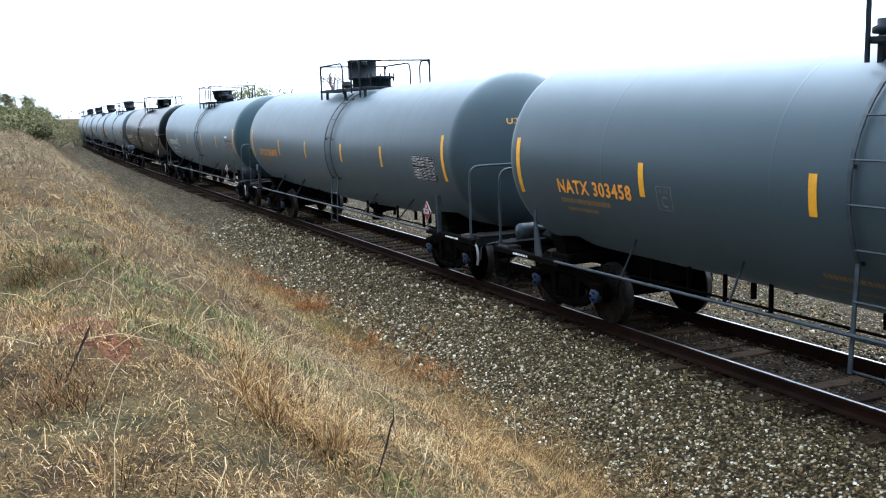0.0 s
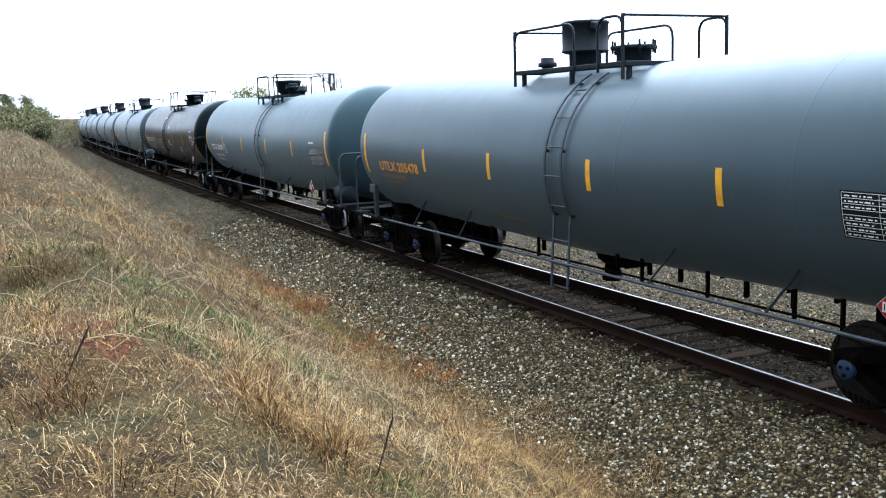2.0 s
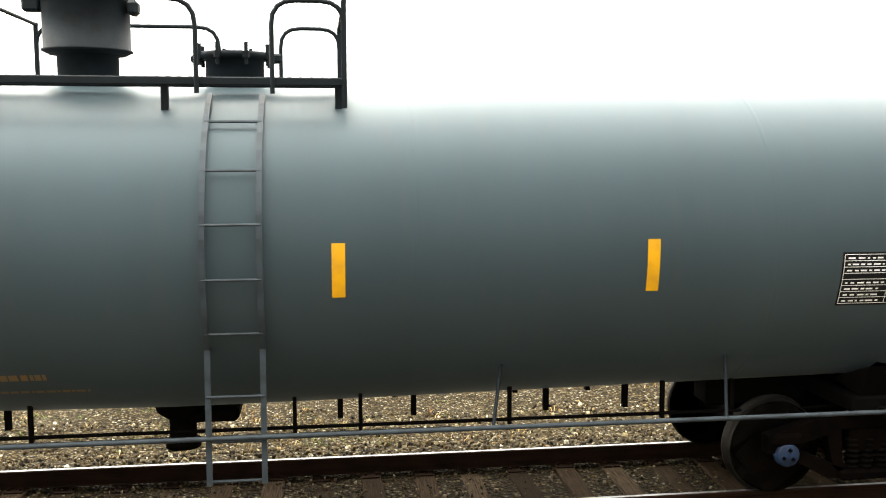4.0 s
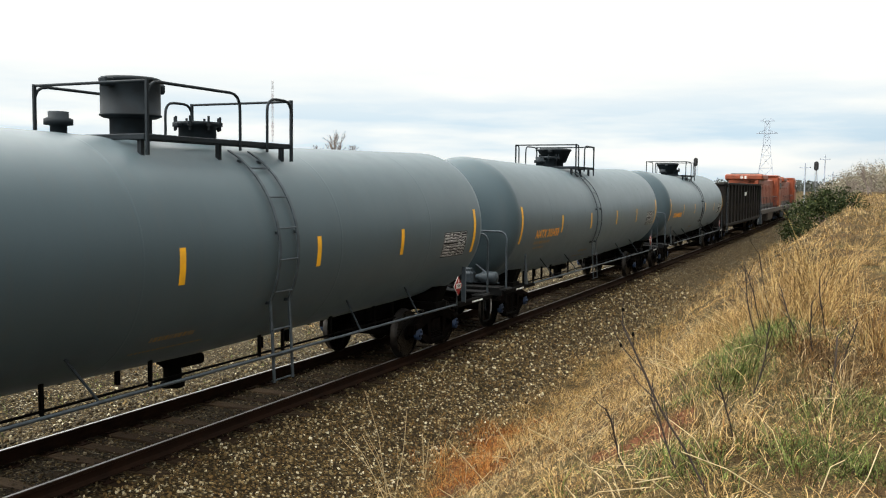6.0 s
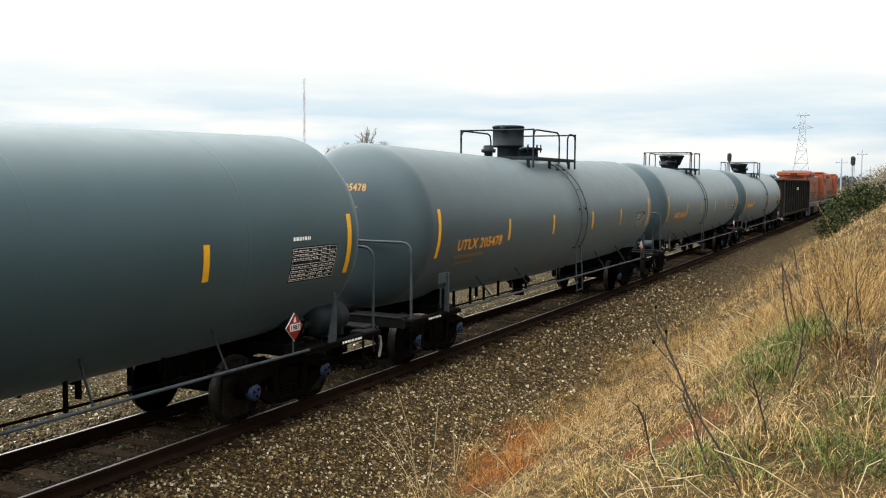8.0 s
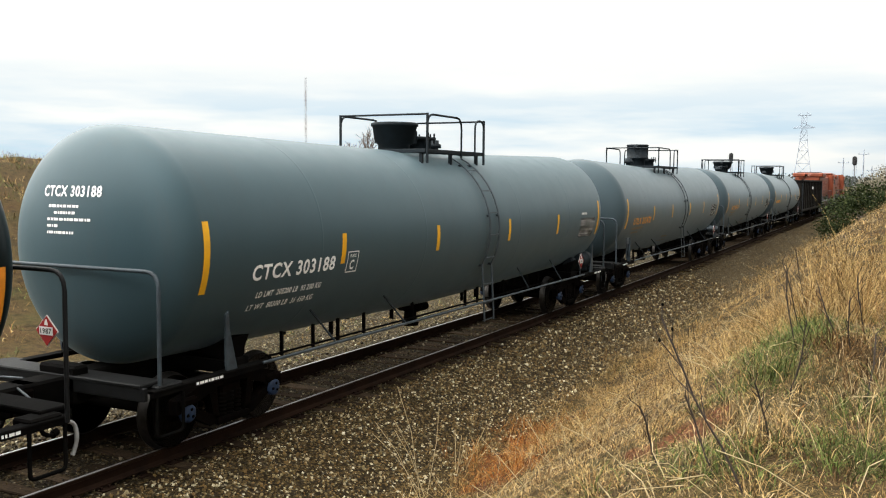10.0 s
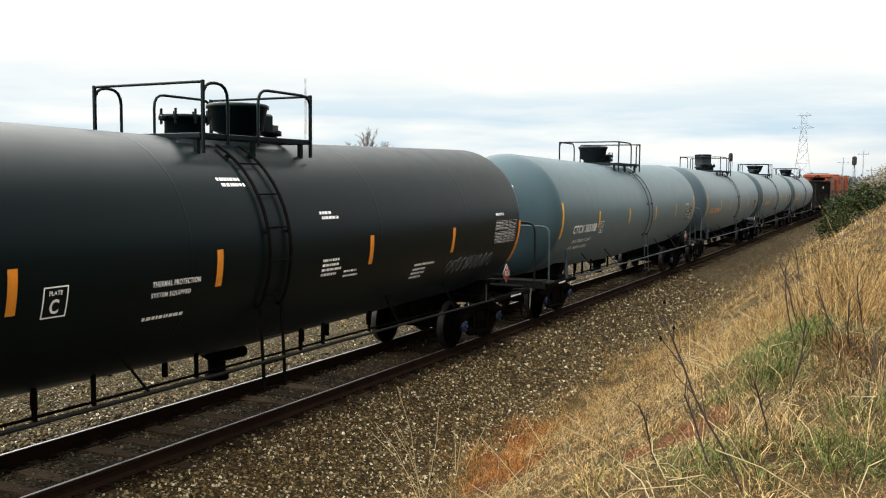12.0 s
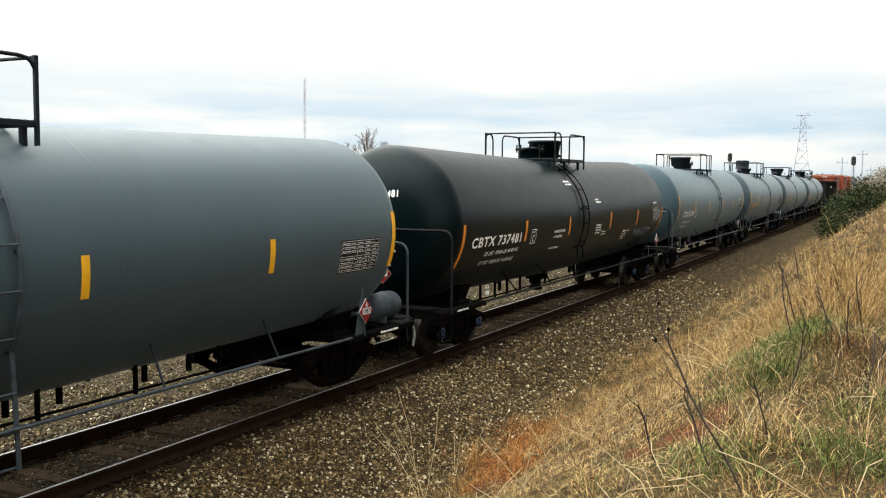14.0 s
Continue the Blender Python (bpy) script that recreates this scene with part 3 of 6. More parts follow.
def words(body, u0, u1, z0, z1, place, mat, parent, name="lettering", label=""):
    if body not in WORDS:
        WORDS[body] = cut(*letters(body), 4)
    return decal(name, WORDS[body], u0, u1, z0, z1, place, mat, parent, label)


def bars(rows, place, mat, parent, name="small_lettering", label=""):
    """Lines of small writing, as plain bars."""
    sh = Shape()
    rng = random.Random(11)
    for u0, u1, z, hgt in rows:
        u = u0
        while u < u1 - 0.02:
            w = min(rng.uniform(0.02, 0.075), u1 - u)
            sh.add([place(u, z), place(u + w, z), place(u + w, z + hgt), place(u, z + hgt)], [(0, 1, 2, 3)])
            u += w + rng.uniform(0.010, 0.022)
    return tagged(part(name, sh, mat, parent, label), kind="stuff")


def data_table(u0, u1, z0, z1, mat, parent):
    """The stencilled capacity table: a lined box of small writing."""
    sh = Shape()
    def strip(a, b, c, e):
        sh.add([on_side(a, c), on_side(b, c), on_side(b, e), on_side(a, e)], [(0, 1, 2, 3)])
    rows, cols = 8, (0.0, 0.42, 0.64, 0.83, 1.0)
    t = 0.0048
    decal("table_ground", rect_rows(8), u0 - 0.02, u1 + 0.02, z0 - 0.02, z1 + 0.02, lambda u, z: on_side(u, z, 0.002), BLACK_INK, parent, "black ground of the stencilled table")
    for i in range(rows + 1):
        z = z0 + (z1 - z0) * i / rows
        strip(u0, u1, z - t / 2, z + t / 2)
    for c in cols:
        u = u0 + (u1 - u0) * c
        for i in range(6):
            strip(u - t / 2, u + t / 2, z0 + (z1 - z0) * i / 6, z0 + (z1 - z0) * (i + 1) / 6)
    rng = random.Random(3)
    for i in range(rows):
        z = z0 + (z1 - z0) * (i + 0.3) / rows
        for a, b in zip(cols, cols[1:]):
            if rng.random() < 0.2:
                continue
            x0, x1 = u0 + (u1 - u0) * (a + 0.03), u0 + (u1 - u0) * (b - 0.03 - rng.uniform(0, 0.05))
            while x0 < x1 - 0.015:
                w = min(rng.uniform(0.02, 0.07), x1 - x0)
                strip(x0, x0 + w, z, z + 0.24 * (z1 - z0) / rows)
                x0 += w + rng.uniform(0.015, 0.03)
    return tagged(part("data_table", sh, mat, parent, "stencilled table of small figures"), kind="stuff")


def placard(parent, at, size=0.30):
    """A red and white diamond sign with its number, facing its own -y."""
    sign = part("placard", Shape().plate([(0, -size * 0.72), (size * 0.72, 0), (0, size * 0.72), (-size * 0.72, 0)], 0.012, pose(0, 0, 0, 90)),
                WHITE_SIGN, parent, "red and white diamond hazard placard", at, key=("placard", size))
    q = size * 0.68
    part("red_field", Shape().plate([(0, -q), (q, 0), (0, q), (-q, 0)], 0.006, pose(0, -0.010, 0, 90)), RED_SIGN, sign, key=("redfield", size))
    part("number_panel", Shape().plate([(-0.62 * q, -0.27 * q), (0.62 * q, -0.27 * q), (0.62 * q, 0.27 * q), (-0.62 * q, 0.27 * q)], 0.006, pose(0, -0.018, 0, 90)),
         WHITE_SIGN, sign, key=("panel", size))
    if "1987" not in WORDS:
        WORDS["1987"] = letters("1987")
    v, fs = WORDS["1987"]
    part("number", Shape().add([(-0.52 * q + 1.04 * q * x, -0.023, -0.19 * q + 0.38 * q * y) for x, y in v], fs), BLACK_INK, sign, "number 1987", key=("1987", size))
    part("flame_mark", Shape().plate([(-0.16 * q, 0.38 * q), (0.16 * q, 0.38 * q), (0.10 * q, 0.62 * q), (0.0, 0.8 * q), (-0.12 * q, 0.6 * q)], 0.004, pose(0, -0.016, 0, 90)),
         WHITE_SIGN, sign, key=("flame", size))
    return sign


# ---- running gear ----
def build_truck(parent, x, cars_wheels):
    """A two-axle truck: side frames, bolster, springs and two wheelsets with blue bearing caps."""
    truck = part("truck", lambda: Shape().box((0, 0, 0.56), (0.40, 2.1, 0.26), edge=0.03).box((0, 0, 0.75), (0.36, 0.5, 0.14), edge=0.02),
                 TRUCK, parent, "rusty two-axle freight truck", pose(x, 0, 0), key="bolster")

    def side():
        sh = Shape()
        for sx in (-1, 1):
            outline = [(0.0, 0.82), (0.55 * sx, 0.78), (0.95 * sx, 0.66), (1.04 * sx, 0.64), (1.04 * sx, 0.47), (0.74 * sx, 0.47), (0.66 * sx, 0.56),
                       (0.40 * sx, 0.64), (0.30 * sx, 0.60), (0.30 * sx, 0.68), (0.0, 0.70)]
            sh.plate(outline if sx < 0 else outline[::-1], 0.13, pose(0, 0, 0, 90))
            leg = [(0.30 * sx, 0.66), (0.44 * sx, 0.62), (0.36 * sx, 0.30), (0.24 * sx, 0.22), (0.24 * sx, 0.32), (0.27 * sx, 0.36)]
            sh.plate(leg if sx < 0 else leg[::-1], 0.12, pose(0, 0, 0, 90))
            arm = [(0.74 * sx, 0.50), (0.86 * sx, 0.44), (0.42 * sx, 0.20), (0.24 * sx, 0.20), (0.24 * sx, 0.28)]
            sh.plate(arm if sx < 0 else arm[::-1], 0.12, pose(0, 0, 0, 90))
            sh.box((0.85 * sx, 0, 0.60), (0.30, 0.22, 0.12), edge=0.03)
        sh.box((0, 0, 0.23), (0.62, 0.22, 0.09), edge=0.02)
        return sh

    def springs():
        sh = Shape()
        for k in (-0.15, 0.0, 0.15):
            for j in range(6):
                sh.lathe([(0.045, 0.0), (0.066, 0.012), (0.066, 0.03), (0.045, 0.042)], 10, at=(k, 0, 0.27 + 0.053 * j))
        return sh
    for sy in (-1, 1):
        part("side_frame", side, TRUCK, truck, "cast steel side frame", pose(0, sy * 1.0, 0, 0, 0, 0), key="side_frame")
        part("spring_nest", springs, WHEEL, truck, "", pose(0, sy * 1.0, 0), key="springs")

    def wheel():
        sh = Shape()
        for sgn, slot, prof in ((1, 0, [(0.085, -0.10), (0.13, -0.085), (0.15, -0.03), (0.36, -0.01), (0.395, -0.062), (0.452, -0.064)]),
                                (1, 1, [(0.452, -0.064), (0.457, -0.05), (0.457, 0.03), (0.485, 0.042), (0.487, 0.066), (0.465, 0.072)]),
                                (1, 0, [(0.465, 0.072), (0.395, 0.066), (0.36, 0.03), (0.15, 0.05), (0.085, 0.10)])):
            sh.lathe(prof, 36, "y", slot=slot)
        return sh

    def cap():
        sh = Shape().lathe([(0.115, 0.0), (0.115, 0.08), (0.09, 0.095), (0.0, 0.097)], 16, "y")
        for i in range(3):
            a = 2 * math.pi * i / 3
            sh.box((0.055 * math.cos(a), 0.10, 0.055 * math.sin(a)), (0.03, 0.02, 0.03), slot=1)
        return sh
    for sx in (-1, 1):
        axle = part("wheelset", lambda: Shape().rod((0, -1.03, 0), (0, 1.03, 0), 0.082, n=12), WHEEL, parent, "steel wheelset with blue bearing caps", pose(x + 0.85 * sx, 0, 0.457), key="axle")
        cars_wheels.append(axle)
        for sy in (-1, 1):
            part("wheel", wheel, [WHEEL, TREAD], axle, "", pose(0, sy * 0.765, 0, 0, 0, 0 if sy < 0 else 180), key="wheel")
            part("bearing_cap", cap, [BLUECAP, WHEEL], axle, "blue bearing cap", pose(0, sy * 1.02, 0, 0, 0, 0 if sy > 0 else 180), key="bearing_cap")
    part("brake_beam", lambda: Shape().rod((0.3, -0.8, 0.42), (0.3, 0.8, 0.42), 0.04).rod((-0.3, -0.8, 0.42), (-0.3, 0.8, 0.42), 0.04), TRUCK, truck, key="brake_beam")
    return truck


def build_coupler(parent, sx, end):
    """Coupler shank and knuckle with its air hose, at one end of a car."""
    sh = lambda: (Shape().box((0.12, 0, 0.86), (0.62, 0.14, 0.17), edge=0.02).box((0.47, 0.02, 0.86), (0.20, 0.30, 0.28), edge=0.05)
                  .box((0.60, -0.12, 0.86), (0.18, 0.10, 0.27), edge=0.04).box((0.54, 0.16, 0.86), (0.14, 0.09, 0.25), edge=0.03))
    ob = part("coupler", sh, TRUCK, parent, "cast steel knuckle coupler", pose(sx * end, 0, 0, 0, 0, 0 if sx > 0 else 180), key="coupler")
    part("air_hose", lambda: Shape().pipe(bend([(0.05, -0.42, 0.80), (0.30, -0.42, 0.78), (0.50, -0.36, 0.46), (0.66, -0.30, 0.42)], 0.16), 0.026).rod((0.66, -0.30, 0.42), (0.74, -0.28, 0.44), 0.045),
         DARK, ob, "black rubber air hose", key="air_hose")
    part("cut_lever", lambda: Shape().pipe(bend([(-0.02, -1.32, 0.60), (-0.02, -1.30, 0.86), (0.06, -0.9, 0.92), (0.30, -0.2, 1.02)], 0.08), 0.014, 6), STEEL, ob, key="cut_lever")
    part("lever_grip", lambda: Shape().pipe(bend([(-0.10, -1.40, 0.90), (0.02, -1.41, 0.86), (0.06, -1.41, 0.68), (0.0, -1.40, 0.52)], 0.12), 0.022, 8), PALE_STEEL, ob, "pale steel lever grip", key="lever_grip")
    return ob


# ---- the tank car ----
def build_tank_car(spec, wheels):
    """One tank car; x runs forward, the side at -y faces the bank."""
    paint, half, ink = spec["paint"], spec["half"], spec["ink"]
    pk = paint.name
    car = thing("tank_car", spec["label"], "tank car", "tank cars of the train")

    def shell():
        steps = [0.001, 0.12, 0.28, 0.45, 0.60, 0.72, 0.80, 0.86, 0.905, 0.94, 0.965, 0.982, 0.993, 0.9985, 1.0]
        rear = [(RADIUS * q, KNUCKLE - half - (HEAD + KNUCKLE) * max(0.0, 1 - q ** 2.24) ** (1 / 2.24)) for q in steps]
        mid = [(RADIUS, (KNUCKLE - half) * (1 - i / 7)) for i in range(1, 14)]
        sh = Shape().lathe(rear + mid + [(r, -h) for r, h in rear[::-1]], 72, "x")
        sh.v = [(x, y, z + axis_z(min(abs(x), half))) for x, y, z in sh.v]
        return sh
    part("tank", shell, paint, car, spec["tank_label"], key=("shell", pk, half))
    for sx in (-1, 1):
        for k, x in enumerate((2.15, 5.3)):
            part("weld_seam", lambda: Shape().lathe([(RADIUS - 0.004, x - 0.045), (RADIUS + 0.0012, x - 0.016), (RADIUS + 0.0012, x + 0.016), (RADIUS - 0.004, x + 0.045)], 72, "x", (0, 0, axis_z(x))),
                 paint, car, "", pose(0, 0, 0, 0, 0, 0 if sx > 0 else 180), key=("weld", k, pk))
    # stub sills, saddles and end platforms
    sill_end = spec["sill"]
    for sx in (-1, 1):
        t = pose(0, 0, 0, 0, 0, 0 if sx > 0 else 180)
        part("stub_sill", lambda: Shape().box((half - 0.95 + (sill_end - half) / 2, 0, 0.86), (sill_end - half + 3.1, 0.36, 0.34), edge=0.03)
             .box((sill_end - 0.10, 0, 0.92), (0.22, 0.62, 0.46), edge=0.03), DARK, car, "", t, key=("sill", half, sill_end))
        part("saddle", lambda: Shape().plate([(-1.1, 1.0), (1.1, 1.0), (1.22, 1.32), (0.9, 1.19), (0.4, 0.96), (-0.4, 0.96), (-0.9, 1.19), (-1.22, 1.32)], 0.30,
                                              pose(spec["truck_x"], 0, 0, 90, 0, 90)).box((spec["truck_x"], 0, 0.93), (0.5, 2.3, 0.16), edge=0.02), DARK, car, "black bolster saddle under the tank", t, key=("saddle", spec["truck_x"]))
        part("end_sill", lambda: Shape().box((sill_end - 0.16, 0, 1.02), (0.36, 2.7, 0.05), edge=0.012).box((sill_end - 0.02, 0, 0.93), (0.06, 2.8, 0.16), edge=0.01)
             .box((sill_end - 0.35, 1.33, 0.96), (0.40, 0.26, 0.10), edge=0.02).box((sill_end - 0.35, -1.33, 0.96), (0.40, 0.26, 0.10), edge=0.02), PLATFORM if pk != "tank_black_paint" else DARK, car,
             "end platform with a worn walkway", t, key=("end_sill", sill_end, pk == "tank_black_paint"))
        for sy in (-1, 1):
            part("running_board", lambda: Shape().box((half - 0.32, 1.40, 0.955), (2.05, 0.16, 0.035), edge=0.008).box((half - 0.32, 1.44, 0.93), (2.05, 0.06, 0.09), edge=0.006), DARK, car, "",
                 pose(0, 0, 0, 0, 0, 0 if sx > 0 else 180) @ Matrix.Diagonal((1, sy, 1, 1)), key=("board", half))
        r, ry, rz = spec.get("rail", (0.55, 1.42, 2.30))
        r += half
        part("end_handrail", lambda: Shape().pipe(bend([(r, -ry, 0.95), (r, -ry, rz), (r, ry, rz), (r, ry, 0.95)], 0.2), 0.024), PLATFORM if pk == "tank_black_paint" else STEEL, car, "bent pipe handrail across the car end", t, key=("endrail", r, pk == "tank_black_paint"))
        post = spec["bars"][2] - 0.43 + spec.get("post_shift", 0.0)
        for sy in (-1, 1):
            flip = t @ Matrix.Diagonal((1, sy, 1, 1))
            part("sill_step", lambda: Shape().pipe(bend([(sill_end - 0.55, 1.45, 0.92), (sill_end - 0.55, 1.45, 0.42), (sill_end - 0.13, 1.45, 0.42), (sill_end - 0.13, 1.45, 0.92)], 0.06), 0.022, 6),
                 DARK, car, "", flip, key=("step", sill_end))
            if spec.get("straight_post"):
                part("corner_post", lambda: Shape().box((post, 1.44, 1.32), (0.05, 0.09, 0.74), edge=0.008), STEEL, car, "", flip, key=("post", post))
            elif pk != "tank_black_paint":
                part("corner_post", lambda: Shape().plate([(-0.16, 0.98), (0.03, 0.98), (0.05, 1.06), (0.045, 1.68), (0.0, 1.72), (-0.02, 1.5)], 0.03, pose(post, 1.45, 0, 90)), STEEL, car, "", flip, key=("gusset", post))
        build_truck(car, sx * spec["truck_x"], wheels)
        build_coupler(car, sx, sill_end)
    # the long rails along both sides, with their struts
    for sy in (-1, 1):
        part("side_rail", lambda: Shape().pipe([(-half + 1.25, sy * 1.47, 0.96), (half - 1.25, sy * 1.47, 0.96)], 0.022, 8), STEEL if pk != "tank_black_paint" else PLATFORM, car, "long pipe rail along the car side", key=("siderail", half, sy))
        for x in (-4.9, -2.8, 2.8, 4.9):
            part("rail_strut", lambda: Shape().rod((0, 1.47, 0.96), (0.14, 1.10, 1.44), 0.016, n=6), FITTING if pk != "tank_black_paint" else DARK, car, "", pose(x, 0, 0) @ Matrix.Diagonal((1 if x > 0 else -1, sy, 1, 1)), key=("strut", pk == "tank_black_paint"))
    # ladders
    lu = spec["ladder"]
    for sy in (-1, 1):
        def stile():
            sh = Shape()
            arc = []
            for a in range(64, -34, -7):
                e = math.radians(a)
                arc.append((0, sy * (RADIUS + 0.055) * math.cos(e), AXIS_Z + (RADIUS + 0.055) * math.sin(e)))
            arc += [(0, sy * 1.42, 1.30), (0, sy * 1.46, 0.56)]
            verts = []
            for i, p in enumerate(arc):
                d = (Vector(arc[min(i + 1, len(arc) - 1)]) - Vector(arc[max(i - 1, 0)])).normalized()
                out = Vector((0, d.z, -d.y)) * 0.010
                for x, k in ((-0.024, -1), (0.024, -1), (0.024, 1), (-0.024, 1)):
                    verts.append(Vector(p) + Vector((x, 0, 0)) + k * out)
            n = len(arc)
            sh.add(verts, [(4 * i + j, 4 * i + (j + 1) % 4, 4 * i + 4 + (j + 1) % 4, 4 * i + 4 + j) for i in range(n - 1) for j in range(4)] + [(0, 1, 2, 3), (4 * n - 4, 4 * n - 3, 4 * n - 2, 4 * n - 1)])
            return sh
        dark_car = pk == "tank_black_paint"
        lad = part("ladder", stile, STEEL if not dark_car else DARK, car, "steel ladder bent round the tank", pose(lu, 0, 0), key=("stile", sy, dark_car))
        part("stile", stile, STEEL if not dark_car else DARK, lad, "", pose(0.45, 0, 0), key=("stile", sy, dark_car))
        for b in (55, 10, -28):
            e = math.radians(b)
            for u in (0, 0.45):
                part("bracket", lambda: Shape().box((0, 0, 0), (0.04, 0.07, 0.04)), FITTING if not dark_car else DARK, lad, "", pose(u, sy * (RADIUS + 0.02) * math.cos(e), AXIS_Z + (RADIUS + 0.02) * math.sin(e)), key=("bracket", dark_car))
        rung = lambda: Shape().rod((0, 0, 0), (0.47, 0, 0), 0.013, n=6)
        for z in (3.56, 3.16, 2.73, 2.29, 1.83, 1.30, 0.92, 0.58):
            if z > 1.35:
                c = math.sqrt(max(0.0, 1 - ((z - AXIS_Z) / (RADIUS + 0.055)) ** 2)) * (RADIUS + 0.055)
            else:
                c = 1.43
            part("rung", rung, STEEL if pk != "tank_black_paint" else DARK, lad, "", pose(-0.01, sy * c, z), key=("rung", pk == "tank_black_paint"))
    # top platform
    p0, p1 = spec["platform"]
    fit = FITTING if pk != "tank_black_paint" else BLACKP
    def deck():
        sh = Shape()
        for sy in (-1, 1):
            sh.box(((p0 + p1) / 2, sy * 0.92, 3.905), (p1 - p0, 0.05, 0.07), edge=0.008).box(((p0 + p1) / 2, sy * 0.55, 3.91), (p1 - p0, 0.05, 0.07), edge=0.008)
            n = int((p1 - p0) / 0.09)
            for i in range(n + 1):
                sh.box((p0 + (p1 - p0) * i / n, sy * 0.735, 3.93), (0.025, 0.34, 0.03))
        for x in (p0, p1):
            sh.box((x, 0, 3.905), (0.05, 1.84, 0.07), edge=0.008)
        for x in (p0 + 0.05, (p0 + p1) / 2, p1 - 0.05):
            for sy in (-1, 1):
                sh.box((x, sy * 0.80, 3.76), (0.06, 0.06, 0.28))
        return sh
    plat = part("top_platform", deck, fit, car, "steel grating platform on top of the tank", key=("deck", p0, p1, pk))
    W, ZT = 0.95, 4.58
    for sy in (-1, 1):
        gap0, gap1 = lu - 0.08, lu + 0.55
        part("handrail", lambda: Shape().pipe(bend([(p0, sy * W, 3.72), (p0, sy * W, ZT), (gap0, sy * W, ZT + 0.0), (gap0, sy * W, 3.80)], 0.22), 0.021)
             .box((p0, sy * W, 4.14), (0.040, 0.035, 0.92)), fit, plat, "", key=("rail_a", p0, gap0, sy, pk))
        part("handrail", lambda: Shape().pipe(bend([(gap1, sy * W, 3.80), (gap1, sy * W, ZT), (p1, sy * W, ZT), (p1, sy * W, 3.72)], 0.20), 0.021)
             .box((p1, sy * W, 4.14), (0.045, 0.035, 0.92)), fit, plat, "", key=("rail_b", p1, gap1, sy, pk))
    for x in (p0, p1):
        part("end_rail", lambda: Shape().pipe([(x, -W, ZT), (x, W, ZT)], 0.019), fit, plat, "", key=("rail_c", x, pk))
    # valve housing, manway and relief valve
    hu, mu = spec["housing"], spec["manway"]
    if spec.get("drum"):
        part("valve_housing", lambda: Shape().lathe([(0.29, 3.86), (0.29, 4.03), (0.38, 4.07), (0.43, 4.38), (0.46, 4.39), (0.46, 4.44), (0.42, 4.46), (0.0, 4.47)], 32, at=(hu, 0, 0))
             .box((hu + 0.55, 0.0, 4.20), (0.24, 0.3, 0.30), edge=0.03), fit, car, "drum-shaped valve housing with a rimmed lid", key=("drum", hu, pk))
    elif spec.get("flared"):
        part("valve_housing", lambda: Shape().lathe([(0.28, 3.86), (0.28, 4.06), (0.36, 4.08), (0.50, 4.42), (0.53, 4.43), (0.53, 4.47), (0.46, 4.50), (0.0, 4.52)], 28, at=(hu, 0, 0))
             .box((hu - 0.55, -0.05, 4.40), (0.14, 0.12, 0.10), edge=0.02), fit, car, "flared valve housing with a flat lid", key=("flared", hu, pk))
    else:
        part("valve_housing", lambda: Shape().lathe([(0.27, 3.86), (0.27, 4.18), (0.34, 4.19), (0.40, 4.22), (0.40, 4.235), (0.385, 4.24), (0.385, 4.66), (0.40, 4.67), (0.40, 4.70), (0.36, 4.72), (0.0, 4.73)], 36, at=(hu, 0, 0))
                   .box((hu - 0.46, -0.05, 4.63), (0.16, 0.12, 0.12), edge=0.02).box((hu + 0.44, -0.10, 4.61), (0.10, 0.16, 0.14), edge=0.03), fit, car, "round valve housing with a hinged lid", key=("housing", hu, pk))
    man = part("manway", lambda: Shape().lathe([(0.27, 3.86), (0.27, 4.16), (0.33, 4.165), (0.34, 4.20), (0.33, 4.225), (0.0, 4.25)], 32, at=(mu, 0, 0))
               .box((mu + 0.37, 0, 4.18), (0.14, 0.12, 0.09), edge=0.02).box((mu - 0.36, 0.05, 4.17), (0.10, 0.1, 0.08), edge=0.02), fit, car, "bolted manway cover", key=("manway", mu, pk))
    for i in range(8):
        a = 2 * math.pi * (i + 0.5) / 8
        part("eyebolt", lambda: Shape().rod((0, 0, -0.10), (0, 0, 0.10), 0.018, n=6).rod((0, 0, -0.04), (0, 0, 0.02), 0.036, n=6), fit, man, "", pose(mu + 0.335 * math.cos(a), 0.335 * math.sin(a), 4.20), key=("eyebolt", pk))
    ru = spec["relief"]
    part("relief_valve", lambda: Shape().lathe([(0.10, 3.87), (0.10, 4.02), (0.17, 4.03), (0.17, 4.10), (0.12, 4.12), (0.12, 4.19), (0.0, 4.20)], 20, at=(ru, 0, 0)), fit, car, "", key=("relief", ru, pk))
    # below the tank
    part("outlet_valve", lambda: Shape().lathe([(0.30, 0.98), (0.24, 0.80), (0.13, 0.72), (0.13, 0.52), (0.17, 0.51), (0.17, 0.44), (0.0, 0.43)], 20)
         .box((0.30, 0.1, 0.78), (0.5, 0.5, 0.16), edge=0.04), DARK, car, "bottom outlet valve and skid", key="outlet")
    def brake():
        sh = Shape().pipe([(-half + 0.8, 0.45, 0.86), (half - 0.8, 0.45, 0.86)], 0.02, 6).pipe([(-half + 0.8, 0.95, 0.80), (half - 0.8, 0.95, 0.80)], 0.022, 6)
        for x in (-3.6, -1.6, 1.4, 2.1, 3.4, 4.2):
            sh.box((x, 0.47, 0.90), (0.05, 0.08, 0.34)).box((x + 0.12, -0.42, 0.92), (0.05, 0.06, 0.26))
        sh.pipe([(-half + 1.3, -0.72, 0.80), (half - 1.3, -0.72, 0.80)], 0.018, 6).pipe([(-half + 2.2, -0.60, 0.70), (2.6, -0.60, 0.70)], 0.014, 6)
